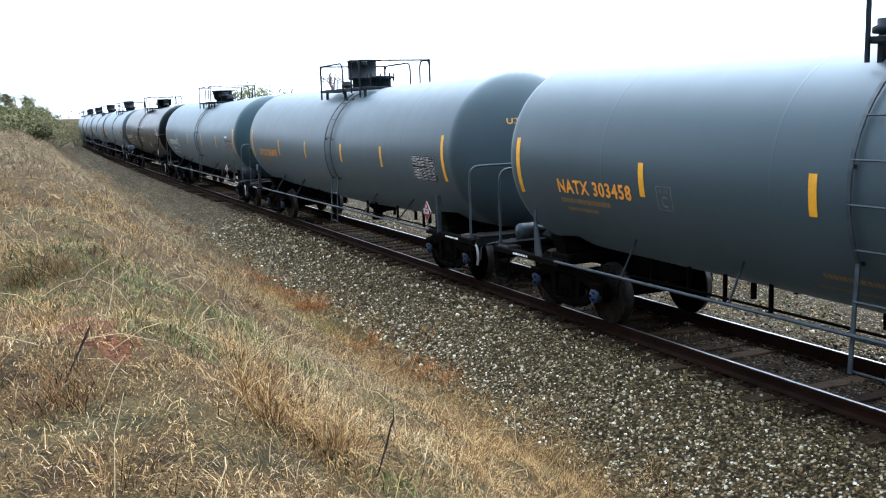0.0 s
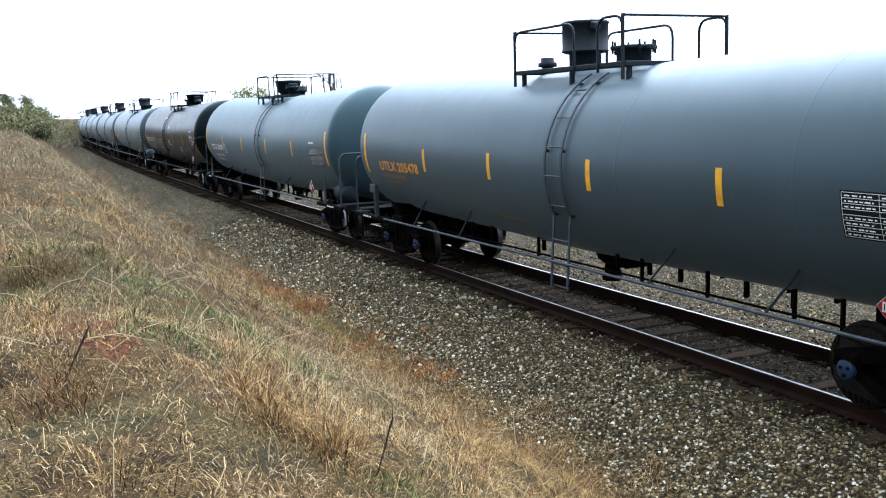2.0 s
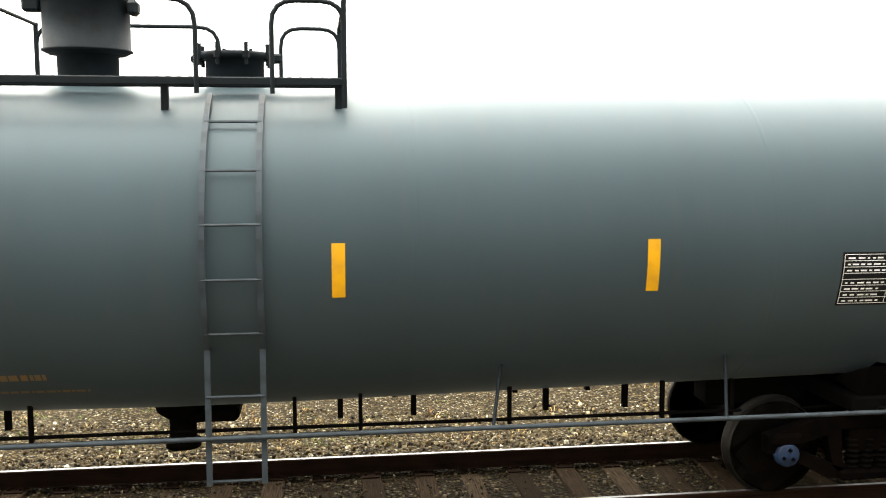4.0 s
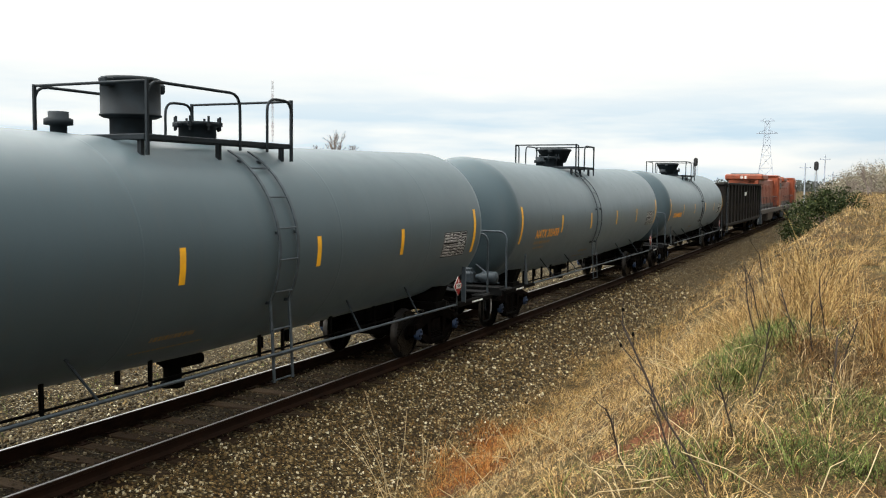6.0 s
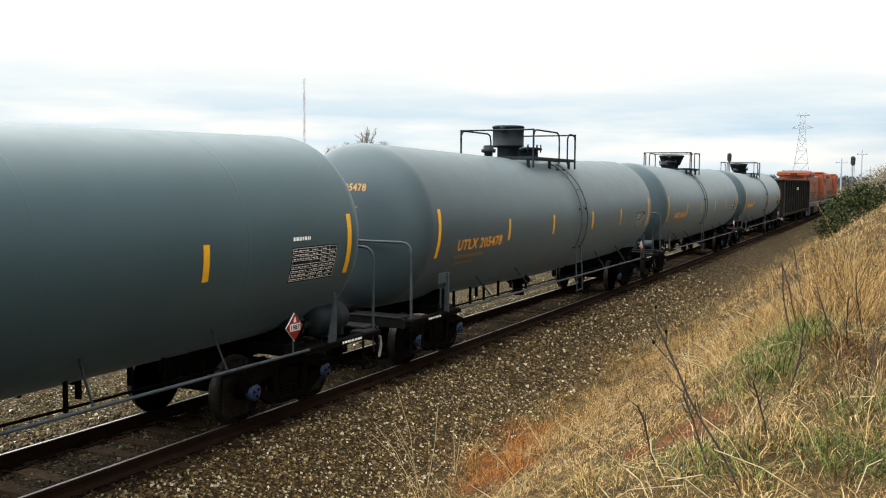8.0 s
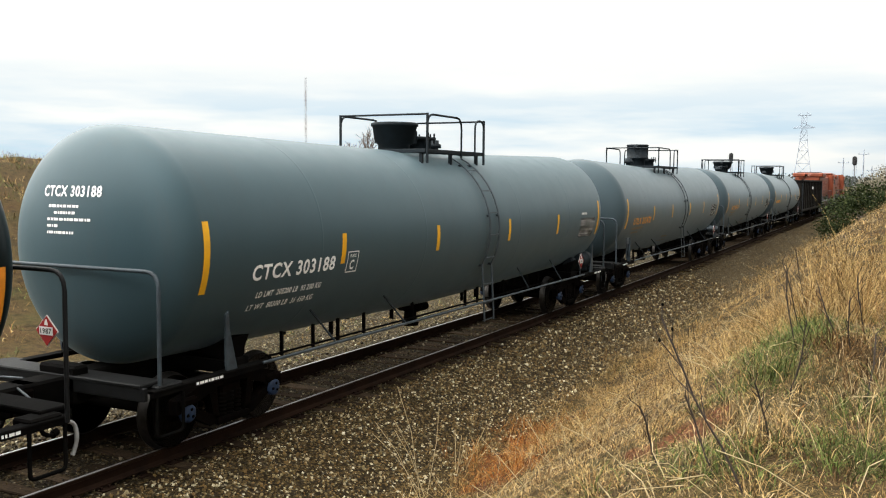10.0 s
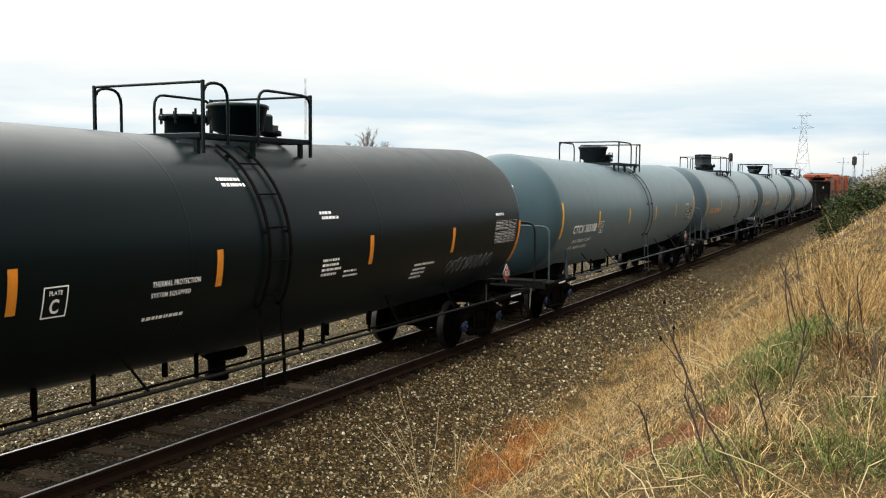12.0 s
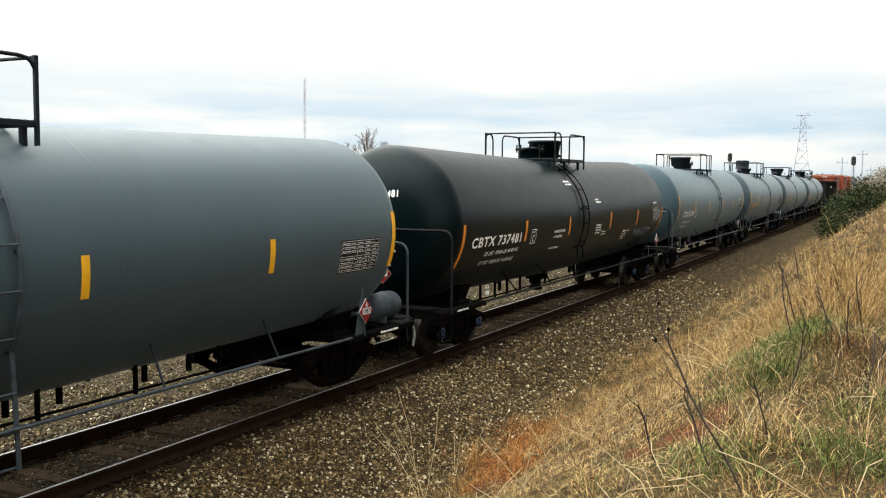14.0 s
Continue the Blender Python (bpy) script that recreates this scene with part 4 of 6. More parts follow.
        for x in (-5.2, -4.4, -3.7, -2.9, -1.2, 1.1, 1.7, 3.1, 4.6, 5.3):
            sh.box((x, -0.70, 0.93), (0.035, 0.05, 0.36))
        return sh
    part("brake_gear", brake, DARK, car, "black brake pipes hung below the tank", key=("brake", half))
    if spec.get("reservoir"):
        rx = half + spec.get("reservoir_x", -0.20)
        part("air_reservoir", lambda: Shape().lathe([(0.001, -0.42), (0.15, -0.40), (0.205, -0.36), (0.225, -0.30), (0.225, 0.06), (0.235, 0.07), (0.235, 0.12), (0.225, 0.13), (0.225, 0.32), (0.205, 0.37), (0.15, 0.40), (0.001, 0.42)], 24, "x", (rx, -1.02, 1.24))
             .box((rx - 0.15, -1.02, 1.03), (0.06, 0.4, 0.10)).box((rx + 0.18, -1.02, 1.03), (0.06, 0.4, 0.10)), STEEL if rx > half else fit, car, "grey air reservoir on the end platform", key=("reservoir", rx))
        part("control_valve", lambda: Shape().box((half - 0.95, -0.95, 1.22), (0.30, 0.30, 0.28), edge=0.05).rod((half - 0.78, -1.0, 1.2), (half - 0.5, -1.0, 1.2), 0.05), FITTING, car, key=("valve", half))
    if spec.get("valve_rear"):
        gear = part("brake_cylinder", lambda: Shape().lathe([(0.001, -0.24), (0.12, -0.22), (0.14, -0.18), (0.14, 0.12), (0.10, 0.16), (0.05, 0.30)], 18, "y", (-half - 0.42, -0.92, 1.22)), STEEL, car, "grey brake cylinder on the end platform", key=("brake_cylinder", half))
        part("valve_block", lambda: Shape().box((-half - 0.42, -0.45, 1.20), (0.30, 0.26, 0.30), edge=0.05).box((-half - 0.42, -0.45, 1.38), (0.16, 0.16, 0.10), edge=0.03), STEEL, gear, key=("valve_block", half))
        part("lever", lambda: Shape().rod((-half - 0.40, -0.9, 1.30), (-half - 0.20, -0.35, 1.62), 0.022).rod((-half - 0.42, -1.2, 1.10), (-half - 0.42, 0.3, 1.08), 0.02), STEEL, gear, key=("lever", half))
    if spec.get("panel"):
        decal("dark_panel", rect_rows(6), spec["panel"] - 0.17, spec["panel"] + 0.17, 1.95, 2.36, lambda u, z: on_side(u, z, 0.004), BLACK_INK, car, "small black panel on the tank side")
    # stencilled notices along the side sill
    low = lambda u, z: Vector((u, -1.485, z))
    bars([(half - 0.42, half + 0.12, 0.915, 0.032)], low, WHITE_INK, car, label="small white notice on the side sill")
    bars([(-half - 0.02, -half + 0.46, 0.915, 0.032)], low, WHITE_INK, car, label="small white notice on the side sill")
    # markings: reflective strips
    strip = spec["strip"]
    b1, b2, b3 = spec["bars"]
    f1, f2, f3 = spec.get("front_bars", spec["bars"])
    for u in (-b1, f1, -b2, f2):
        decal("reflective_strip", rect_rows(), u - 0.055, u + 0.055, spec["mid_z"], spec["mid_z"] + 0.45, on_side, strip, car, "upright reflective strip")
    for u in (-b3, f3):
        decal("reflective_strip", rect_rows(10), u - 0.055, u + 0.055, spec["strip_z"], spec["strip_z"] + 0.88, on_side, strip, car, "upright reflective strip")
    if spec.get("straight_post"):
        part("route_board", lambda: Shape().box((-7.22, -1.45, 1.60), (0.32, 0.02, 0.19), edge=0.006).box((-7.22, -1.42, 1.30), (0.03, 0.02, 0.5)), STEEL, car, "small plain grey board", key="route_board")
    if spec.get("mark"):
        spec["mark"](car, spec)
    for sx, at in ((1, pose(spec.get("placard_x", b3 - 0.83), -1.50, spec.get("placard_z", 1.34))), (-1, pose(-half - 0.59, *spec.get("end_placard", (0.35, 1.50)), 0, 0, -90))):
        placard(car, at, 0.27)
        if sx > 0:
            part("placard_post", lambda: Shape().box((spec.get("placard_x", b3 - 0.83), -1.48, 1.12), (0.03, 0.012, 0.36)), DARK if pk == "tank_black_paint" else STEEL, car, key=("ppost", b3))
    placard(car, pose(half + 0.59, 0.35, 1.50, 0, 0, 90), 0.27)
    return car


def side_of(u, z):
    return on_side(u, z, 0.005)


def rear_head(half):
    return lambda w, z: on_head(w, z, False, half)


def front_head(half):
    return lambda w, z: on_head(w, z, True, half)


def plain_marks(car, spec):
    data_table(spec["bars"][2] - 1.50, spec["bars"][2] - 0.45, 1.98, 2.44, WHITE_INK, car)
    bars([(-spec["half"] + 1.0, -spec["half"] + 2.9, 2.05, 0.19)], side_of, spec["ink"], car)
    bars([(-1.5, -0.8, 1.45, 0.05), (-1.6, -0.6, 1.33, 0.03)], side_of, ORANGE_FADE, car)


def lettered(mark, u0, u1, head_ink, capacity=None, stencil=None):
    """Marks of a car whose letters can be read, on its side and on both ends."""
    def put(car, spec):
        half, ink, up = spec["half"], spec["ink"], spec.get("head_up", 0.0)
        words(mark, u0, u1, 2.045, 2.255, side_of, ink, car, "lettering", "reporting mark stencilled on the tank side")
        words(mark, -0.54, 0.44, 3.0 + up, 3.135 + up, rear_head(half), head_ink, car, "lettering", "car mark on the tank end")
        words(mark, -0.56, 0.72, 3.03, 3.14, front_head(half), head_ink, car, "lettering", "car mark on the tank end")
        for h in (rear_head(half), front_head(half))[:0 if spec['paint'] is BLACKP else 2]:
            bars([(-0.42, 0.10, 2.87 + up, 0.032), (-0.32, 0.06, 2.79 + up, 0.032), (-0.44, 0.30, 2.71 + up, 0.032), (-0.44, -0.22, 2.63 + up, 0.032), (-0.44, 0.04, 2.55 + up, 0.032)], h, ORANGE_FADE if head_ink is ORANGE_WORN else head_ink, car)
        t0 = spec.get("front_bars", spec["bars"])[2] - spec.get("table", 1.45)
        tz = spec.get("table_z", 1.96)
        data_table(t0, t0 + 1.05, tz, tz + 0.45, WHITE_INK, car)
        if ink is not ORANGE_INK:
            bars([(t0, t0 + 0.42, tz + 0.56, 0.05)], side_of, ink, car)
        if capacity:
            w = 0
            for line, z in capacity:
                words(line, u0 + spec.get("cap_in", 0.20) - w, u1 - spec.get("cap_out", 0.22) - w, z, z + 0.085, side_of, ink, car, "lettering", line.lower())
                w += 0.08
        else:
            bars([(u0, u0 + 1.25, 1.90, 0.07)], side_of, ORANGE_FADE, car)
            bars([(u0 + 0.1, u0 + 0.9, 1.78, 0.05)], side_of, ORANGE_FADE, car)
            bars([(-1.7, -0.9, 1.42, 0.06), (-1.9, -0.6, 1.28, 0.025)], side_of, ORANGE_FADE, car)
        if stencil:
            s0, ink = stencil, spec.get("stencil_ink", ink)
            for a, b, c, e in ((s0, s0 + 0.30, 1.97, 1.985), (s0, s0 + 0.30, 2.275, 2.29), (s0, s0 + 0.015, 1.97, 2.29), (s0 + 0.285, s0 + 0.30, 1.97, 2.29)):
                decal("plate_box", rect_rows(3), a, b, c, e, side_of, ink, car)
            words("PLATE", s0 + 0.07, s0 + 0.23, 2.20, 2.245, side_of, ink, car, "lettering", "plate stencil")
            words("C", s0 + 0.09, s0 + 0.20, 2.01, 2.16, side_of, ink, car, "lettering", "plate stencil")
    return put


def black_marks(car, spec):
    lettered("CBTX 737481", -7.30, -4.80, WHITE_INK, [("LD LMT  195000 LB  88400 KG", 1.85), ("LT WT  91000 LB  41300 KG", 1.66)], -4.20)(car, spec)
    for line, z in (("JACK", 1.16), ("HERE", 1.05)):
        words(line, -6.42, -6.22, z, z + 0.085, lambda u, v: Vector((u, -1.36, v)), WHITE_INK, car, "lettering", "jack here notice")
    words("THERMAL PROTECTION", -2.75, -1.98, 2.14, 2.205, side_of, WHITE_INK, car, "lettering", "thermal protection notice")
    words("SYSTEM EQUIPPED", -2.75, -2.12, 2.01, 2.075, side_of, WHITE_INK, car, "lettering", "thermal protection notice")
    bars([(-2.8, -2.15, 1.76, 0.04), (0.55, 1.0, 2.18, 0.035), (0.55, 1.0, 2.11, 0.035), (0.55, 1.05, 2.04, 0.035), (0.55, 0.95, 1.97, 0.035),
          (1.15, 1.5, 1.98, 0.03), (1.15, 1.55, 1.91, 0.03), (3.4, 4.15, 1.89, 0.04), (3.4, 3.85, 1.81, 0.035), (3.4, 3.9, 1.74, 0.035), (3.4, 3.8, 1.67, 0.035)], side_of, WHITE_INK, car)
    bars([(-1.35, -0.9, 3.33, 0.04), (-1.3, -0.85, 3.26, 0.04), (0.55, 0.85, 2.86, 0.04), (0.58, 1.0, 2.79, 0.04)], side_of, WHITE_INK, car)
    h = rear_head(spec["half"])
    words("CAPY 30410 US GAL", -0.5, 0.32, 2.76, 2.85, h, WHITE_INK, car, "lettering", "capacity on the tank end")
    words("CAPY 115100 L", -0.5, 0.08, 2.60, 2.69, h, WHITE_INK, car, "lettering", "capacity on the tank end")
    bars([(-0.30, -0.05, 2.29, 0.03), (-0.47, 0.25, 2.20, 0.03), (-0.47, 0.35, 2.11, 0.03), (-0.47, 0.40, 2.02, 0.03), (-0.20, 0.25, 1.93, 0.03), (-0.20, 0.25, 1.84, 0.03), (-0.20, 0.30, 1.75, 0.03)], h, WHITE_INK, car)
    # a faint chalked scrawl low on the side
    rng = random.Random(4)
    sh = Shape()
    u = 4.75
    while u < 6.55:
        w, z0, turns = rng.uniform(0.10, 0.2), 1.78 + rng.uniform(-0.03, 0.03), rng.choice((0.7, 1.0, 1.3))
        pts = [on_side(u + w * (0.5 - 0.5 * math.cos(2 * math.pi * turns * k / 9)) + 0.012 * k, z0 + 0.13 * math.sin(2 * math.pi * turns * k / 9) + rng.uniform(-0.015, 0.015), 0.006) for k in range(10)]
        sh.pipe(pts, 0.007, 4)
        if rng.random() < 0.6:
            sh.pipe([on_side(u, z0 - 0.15, 0.006), on_side(u + 0.1, z0 + rng.uniform(0.05, 0.16), 0.006), on_side(u + 0.13, z0 - 0.12, 0.006)], 0.006, 4)
        u += rng.uniform(0.16, 0.27)
    part("scrawl", sh, CHALK, car, "faint grey chalk scrawl")


def ctcx_marks(car, spec):
    lettered("CTCX 303188", -6.82, -4.94, WHITE_INK, [("LD LMT  205200 LB  93 200 KG", 1.80), ("LT WT  80300 LB  36 450 KG", 1.63)], -4.62)(car, spec)


GREY_LABEL = "grey tank car with yellow strips and a top platform"
BASE = dict(paint=GREY, half=7.95, sill=8.72, truck_x=6.95, ink=ORANGE_INK, strip=YELLOW, strip_z=1.97, mid_z=2.12, bars=(1.62, 4.65, 7.80), ladder=0.42,
            platform=(-1.47, 1.58), housing=-0.75, manway=0.58, relief=-1.95, tank_label="weathered grey steel tank", label=GREY_LABEL, mark=plain_marks)
# the cars from the front of the train backwards: place along the train at the clip's start, and what sets each apart
CARS = [
    (13.14, dict(BASE, platform=(-1.2, 1.4), panel=0.75, flared=True)),
    (-5.36, dict(BASE, half=7.85, sill=8.62, bars=(1.56, 4.41, 7.59), front_bars=(1.5, 4.35, 7.55), platform=(-1.42, 0.55), ladder=-1.06, housing=-0.55, manway=-1.2, flared=True, reservoir=False, valve_rear=True, stencil_ink=CHALK,
                 label="grey tank car with faded orange reporting marks on rails", mark=lettered("NATX 303458", -6.47, -4.66, ORANGE_WORN, None, -4.12))),
    (-23.21, dict(BASE, half=7.78, sill=8.52, truck_x=6.55, head_up=0.16, placard_x=6.58, bars=(1.5, 4.2, 7.44), front_bars=(1.5, 4.18, 7.38), straight_post=True, label="grey tank car with bright orange reporting marks on rails",
                  mark=lettered("UTLX 205478", -6.62, -4.55, ORANGE_WORN))),
    (-41.20, dict(BASE, paint=BLUEGREY, half=7.88, sill=8.64, truck_x=6.75, ink=WHITE_INK, head_up=0.13, bars=(1.7, 4.74, 7.72), front_bars=(1.55, 4.5, 7.61), placard_x=6.24, table=1.39, platform=(-1.1, 1.40), ladder=0.42, drum=True, housing=-0.66, manway=0.27, relief=0.95,
                  reservoir=True, tank_label="blue-grey steel tank", label="blue-grey tank car with white reporting marks on rails", mark=ctcx_marks)),
    (-59.55, dict(BASE, paint=BLACKP, cap_in=0.77, cap_out=0.0, rail=(0.55, 1.62, 2.45), end_placard=(-0.2, 1.62), half=7.93, head_up=0.04, table=1.24, table_z=2.10, front_bars=(1.87, 4.74, 7.86), placard_x=7.2, placard_z=1.45, ink=WHITE_INK, strip=ORANGE_STRIP, strip_z=1.65, mid_z=2.05, bars=(1.65, 4.55, 7.72), platform=(-1.3, 1.02), ladder=-0.75, drum=True, housing=0.52, manway=-0.6, relief=1.3,
                  tank_label="black painted steel tank", label="black tank car with white reporting marks and orange strips", mark=black_marks)),
    (-77.80, dict(BASE, reservoir=True, reservoir_x=0.33, post_shift=-0.45, bars=(1.67, 4.74, 7.88))),
    (-95.30, dict(BASE)), (-113.2, dict(BASE)), (-131.2, dict(BASE)), (-149.3, dict(BASE)), (-167.4, dict(BASE)), (-185.5, dict(BASE)),
]


# ---- gondola and locomotives at the head of the train ----
def build_gondola(wheels):
    car = thing("gondola_car", "sooty black open gondola behind the locomotives", "gondola car")
    L = 10.2
    part("floor", Shape().box((0, 0, 1.08), (2 * L, 2.9, 0.22), edge=0.02), GONDOLA, car)
    for sy in (-1, 1):
        sh = Shape().box((0, sy * 1.46, 2.35), (2 * L, 0.05, 2.5), edge=0.01).box((0, sy * 1.50, 3.58), (2 * L, 0.16, 0.12), edge=0.02).box((0, sy * 1.50, 1.14), (2 * L, 0.16, 0.16), edge=0.02)
        part("side_wall", sh, GONDOLA, car, "black riveted side wall")
        for i in range(13):
            part("rib", lambda: Shape().box((0, 0, 0), (0.11, 0.12, 2.3), edge=0.02), GONDOLA, car, "", pose(-L + 0.4 + i * (2 * L - 0.8) / 12, sy * 1.53, 2.36), key="gondola_rib")
        bars_side = [(-1.2, 0.0, 2.95, 0.20)]
        for u0, u1, z, hh in bars_side:
            for k in range(3):
                part("stencil", Shape().box((u0 + 0.45 * k, sy * 1.598, z), (0.22, 0.012, 0.24)), WHITE_INK, car, "worn white stencilled mark")
    for sx in (-1, 1):
        part("end_wall", Shape().box((sx * (L - 0.03), 0, 2.35), (0.06, 2.86, 2.5), edge=0.01).box((sx * (L + 0.02), 0, 3.55), (0.14, 2.9, 0.12), edge=0.02).box((sx * (L + 0.02), 0, 2.3), (0.12, 2.9, 0.14), edge=0.02), GONDOLA, car)
        build_truck(car, sx * 8.0, wheels)
        build_coupler(car, sx, L)
        part("end_ladder", Shape().rod((sx * (L - 0.1), -1.58, 0.7), (sx * (L - 0.1), -1.58, 3.4), 0.02, n=6).rod((sx * (L - 0.5), -1.58, 0.7), (sx * (L - 0.5), -1.58, 3.4), 0.02, n=6), STEEL, car)
    return car


def build_locomotive(wheels):
    car = thing("locomotive", "orange diesel locomotive with black roof and trim", "locomotive", "locomotives of the train")
    part("underframe", Shape().box((0, 0, 1.42), (21.6, 2.95, 0.30), edge=0.03).box((0, -1.5, 1.30), (21.2, 0.04, 0.16)).box((0, 1.5, 1.30), (21.2, 0.04, 0.16)), LOCO_BLACK, car)
    part("long_hood", Shape().box((-2.3, 0, 2.85), (15.8, 1.95, 2.58), edge=0.12), LOCO_ORANGE, car, "orange engine hood")
    part("radiator", Shape().box((-8.0, 0, 4.22), (4.6, 2.95, 0.46), edge=0.10).box((-8.0, 0, 3.85), (4.4, 2.4, 0.5), edge=0.1), LOCO_ORANGE, car, "flared radiator housing")
    part("roof_grille", Shape().box((-8.0, 0, 4.48), (3.8, 2.2, 0.10), edge=0.03), LOCO_BLACK, car)
    part("roof_fan", Shape().lathe([(0.75, 4.16), (0.75, 4.32), (0.6, 4.36), (0.0, 4.37)], 24, at=(-2.6, 0, 0)), LOCO_BLACK, car)
    part("exhaust_box", Shape().box((1.6, 0, 4.25), (2.6, 1.2, 0.24), edge=0.05), LOCO_BLACK, car)
    part("black_band", Shape().box((-2.3, 0, 1.80), (15.84, 2.0, 0.34), edge=0.02).box((-2.3, 0, 4.10), (15.7, 1.6, 0.10), edge=0.02), LOCO_BLACK, car, "black trim along the hood")
    part("cab", Shape().box((7.0, 0, 3.0), (2.8, 3.0, 2.9), edge=0.14).box((7.0, 0, 4.50), (2.9, 2.7, 0.16), edge=0.06), LOCO_ORANGE, car, "orange driver's cab")
    for sy in (-1, 1):
        for x in (6.5, 7.5):
            part("cab_window", Shape().box((x, sy * 1.505, 3.55), (0.75, 0.02, 0.62), edge=0.01), GLASS, car)
        sh = Shape()
        for i in range(12):
            x = -10.3 + 1.33 * i
            sh.rod((x, sy * 1.45, 1.56), (x, sy * 1.45, 2.58), 0.018, n=6)
        sh.pipe([(-10.3, sy * 1.45, 2.58), (4.4, sy * 1.45, 2.58)], 0.02, 6)
        part("walkway_rail", sh, STEEL, car)
        for i in range(9):
            part("hood_door", lambda: Shape().box((0, 0, 0), (1.1, 0.03, 1.5), edge=0.01).box((0.35, 0, 0.45), (0.06, 0.07, 0.16)), LOCO_ORANGE, car, "", pose(-8.6 + 1.35 * i, sy * 0.985, 2.85), key="hood_door")
    part("nose", Shape().box((9.4, 0, 2.5), (2.0, 1.9, 1.85), edge=0.2), LOCO_ORANGE, car)
    part("fuel_tank", Shape().box((0, 0, 0.85), (5.2, 2.5, 0.85), edge=0.15), LOCO_BLACK, car)
    part("rear_stripe", Shape().box((-10.21, 0, 3.4), (0.02, 1.6, 0.5)), LOCO_BLACK, car)
    part("headlight", Shape().lathe([(0.12, -10.30), (0.12, -10.2)], 14, "x", (0, 0.16, 4.2)).lathe([(0.12, -10.30), (0.12, -10.2)], 14, "x", (0, -0.16, 4.2)), WHITE_SIGN, car)
    for sx in (-1, 1):
        for k in (-0.2, 1.75):
            build_truck(car, sx * (6.6 + k), wheels)
        build_coupler(car, sx, 10.8)
        for sy in (-1, 1):
            part("step", Shape().box((sx * 10.5, sy * 1.35, 0.9), (0.4, 0.3, 0.9), edge=0.03), STEEL, car)
    return car


# ---- signals, pylon, mast ----
def build_signal(at, mast, turn):
    sig = thing("railway_signal", "black railway signal head on a trackside mast", "railway signal", "signals beside the track", at)
    part("mast", Shape().rod((0, 0, 0), (0, 0, mast + 0.7), 0.07, n=10).box((0, 0, 0.1), (0.5, 0.5, 0.2), edge=0.03), GALV, sig)
    part("ladder", Shape().rod((0.35, 0.2, 0), (0.25, 0.2, mast), 0.02, n=5).rod((0.35, -0.2, 0), (0.25, -0.2, mast), 0.02, n=5), GALV, sig)
    outline = [(0.33 * math.cos(a), 0.33 * math.sin(a) + (0.34 if math.sin(a) > 0 else -0.34)) for a in [2 * math.pi * i / 24 for i in range(24)]]
    head = part("signal_head", Shape().plate(outline, 0.05, pose(-0.25, 0, mast, 90, 0, 90)), SIGNAL_BLACK, sig, "black oval target board")
    for k in (-0.34, 0.0, 0.34):
        part("hood", Shape().lathe([(0.12, -0.60), (0.13, -0.28)], 14, "x", (0, 0, mast + k)).lathe([(0.10, -0.35), (0.0, -0.34)], 14, "x", (0, 0, mast + k)), SIGNAL_BLACK, head)
    part("housing", Shape().box((-0.1, 0, mast), (0.26, 0.36, 1.0), edge=0.03), SIGNAL_BLACK, sig)
    return sig


def build_pole(x, y, top):
    """A slim pole with a short cross-arm and insulators."""
    z = float(ground_z(x, y))
    pole = thing("utility_pole", "slim grey utility pole far along the line", "utility pole", "poles along the line", pose(x, y, z - 0.2))
    part("post", Shape().rod((0, 0, 0), (0, 0, top - z), 0.14, 0.09, n=8), PYLON, pole)
    arm = part("cross_arm", Shape().box((0, 0, top - z - 0.9), (0.12, 2.0, 0.12), edge=0.02), PYLON, pole)
    for k in (-0.9, 0.0, 0.9):
        part("insulator", Shape().lathe([(0.05, 0.0), (0.07, 0.06), (0.04, 0.14), (0.0, 0.16)], 8, at=(0, k, top - z - 0.84)), SIGNAL_BLACK, arm, key=("insulator", k, top, x))
    return pole


def lattice(sh, levels, r, slot_of=None):
    """Legs, rings and cross braces between square levels (half width, height)."""
    for i, ((w0, z0), (w1, z1)) in enumerate(zip(levels, levels[1:])):
        slot = slot_of(i) if slot_of else 0
        c0 = [(w0 * x, w0 * y, z0) for x, y in ((1, 1), (-1, 1), (-1, -1), (1, -1))]
        c1 = [(w1 * x, w1 * y, z1) for x, y in ((1, 1), (-1, 1), (-1, -1), (1, -1))]
        for k in range(4):
            sh.rod(c0[k], c1[k], r, n=4, slot=slot, caps=False)
            sh.rod(c0[k], c1[(k + 1) % 4], r * 0.6, n=4, slot=slot, caps=False)
            sh.rod(c0[(k + 1) % 4], c1[k], r * 0.6, n=4, slot=slot, caps=False)
            sh.rod(c1[k], c1[(k + 1) % 4], r * 0.6, n=4, slot=slot, caps=False)
    return sh


def build_pylon():
    at = pose(477, 51.4, 0, 0, 0, 5)
    py = thing("power_pylon", "grey lattice power pylon far across the fields", "pylon", m=at)
    lv = [(5.0, -2), (4.0, 6), (3.0, 13), (2.2, 19), (1.7, 24), (1.4, 28), (1.2, 32), (1.1, 36)]
    part("tower", lattice(Shape(), lv, 0.11), PYLON, py)
    for z, w in ((36.0, 3.2), (30.0, 5.0)):
        part("cross_arm", Shape().rod((0, -w, z), (0, w, z), 0.18, n=5).rod((0, -w, z), (0, -1, z + 1.4), 0.12, n=4).rod((0, w, z), (0, 1, z + 1.4), 0.12, n=4), PYLON, py)


def build_mast():
    ms = thing("radio_mast", "slim red and white radio mast far away", "radio mast", m=pose(324, 234, 0))
    lv = [(0.32, 2.9 * i) for i in range(17)]
    part("mast", lattice(Shape(), lv, 0.04, lambda i: i // 2 % 2), [MAST_RED, MAST_WHITE], ms)


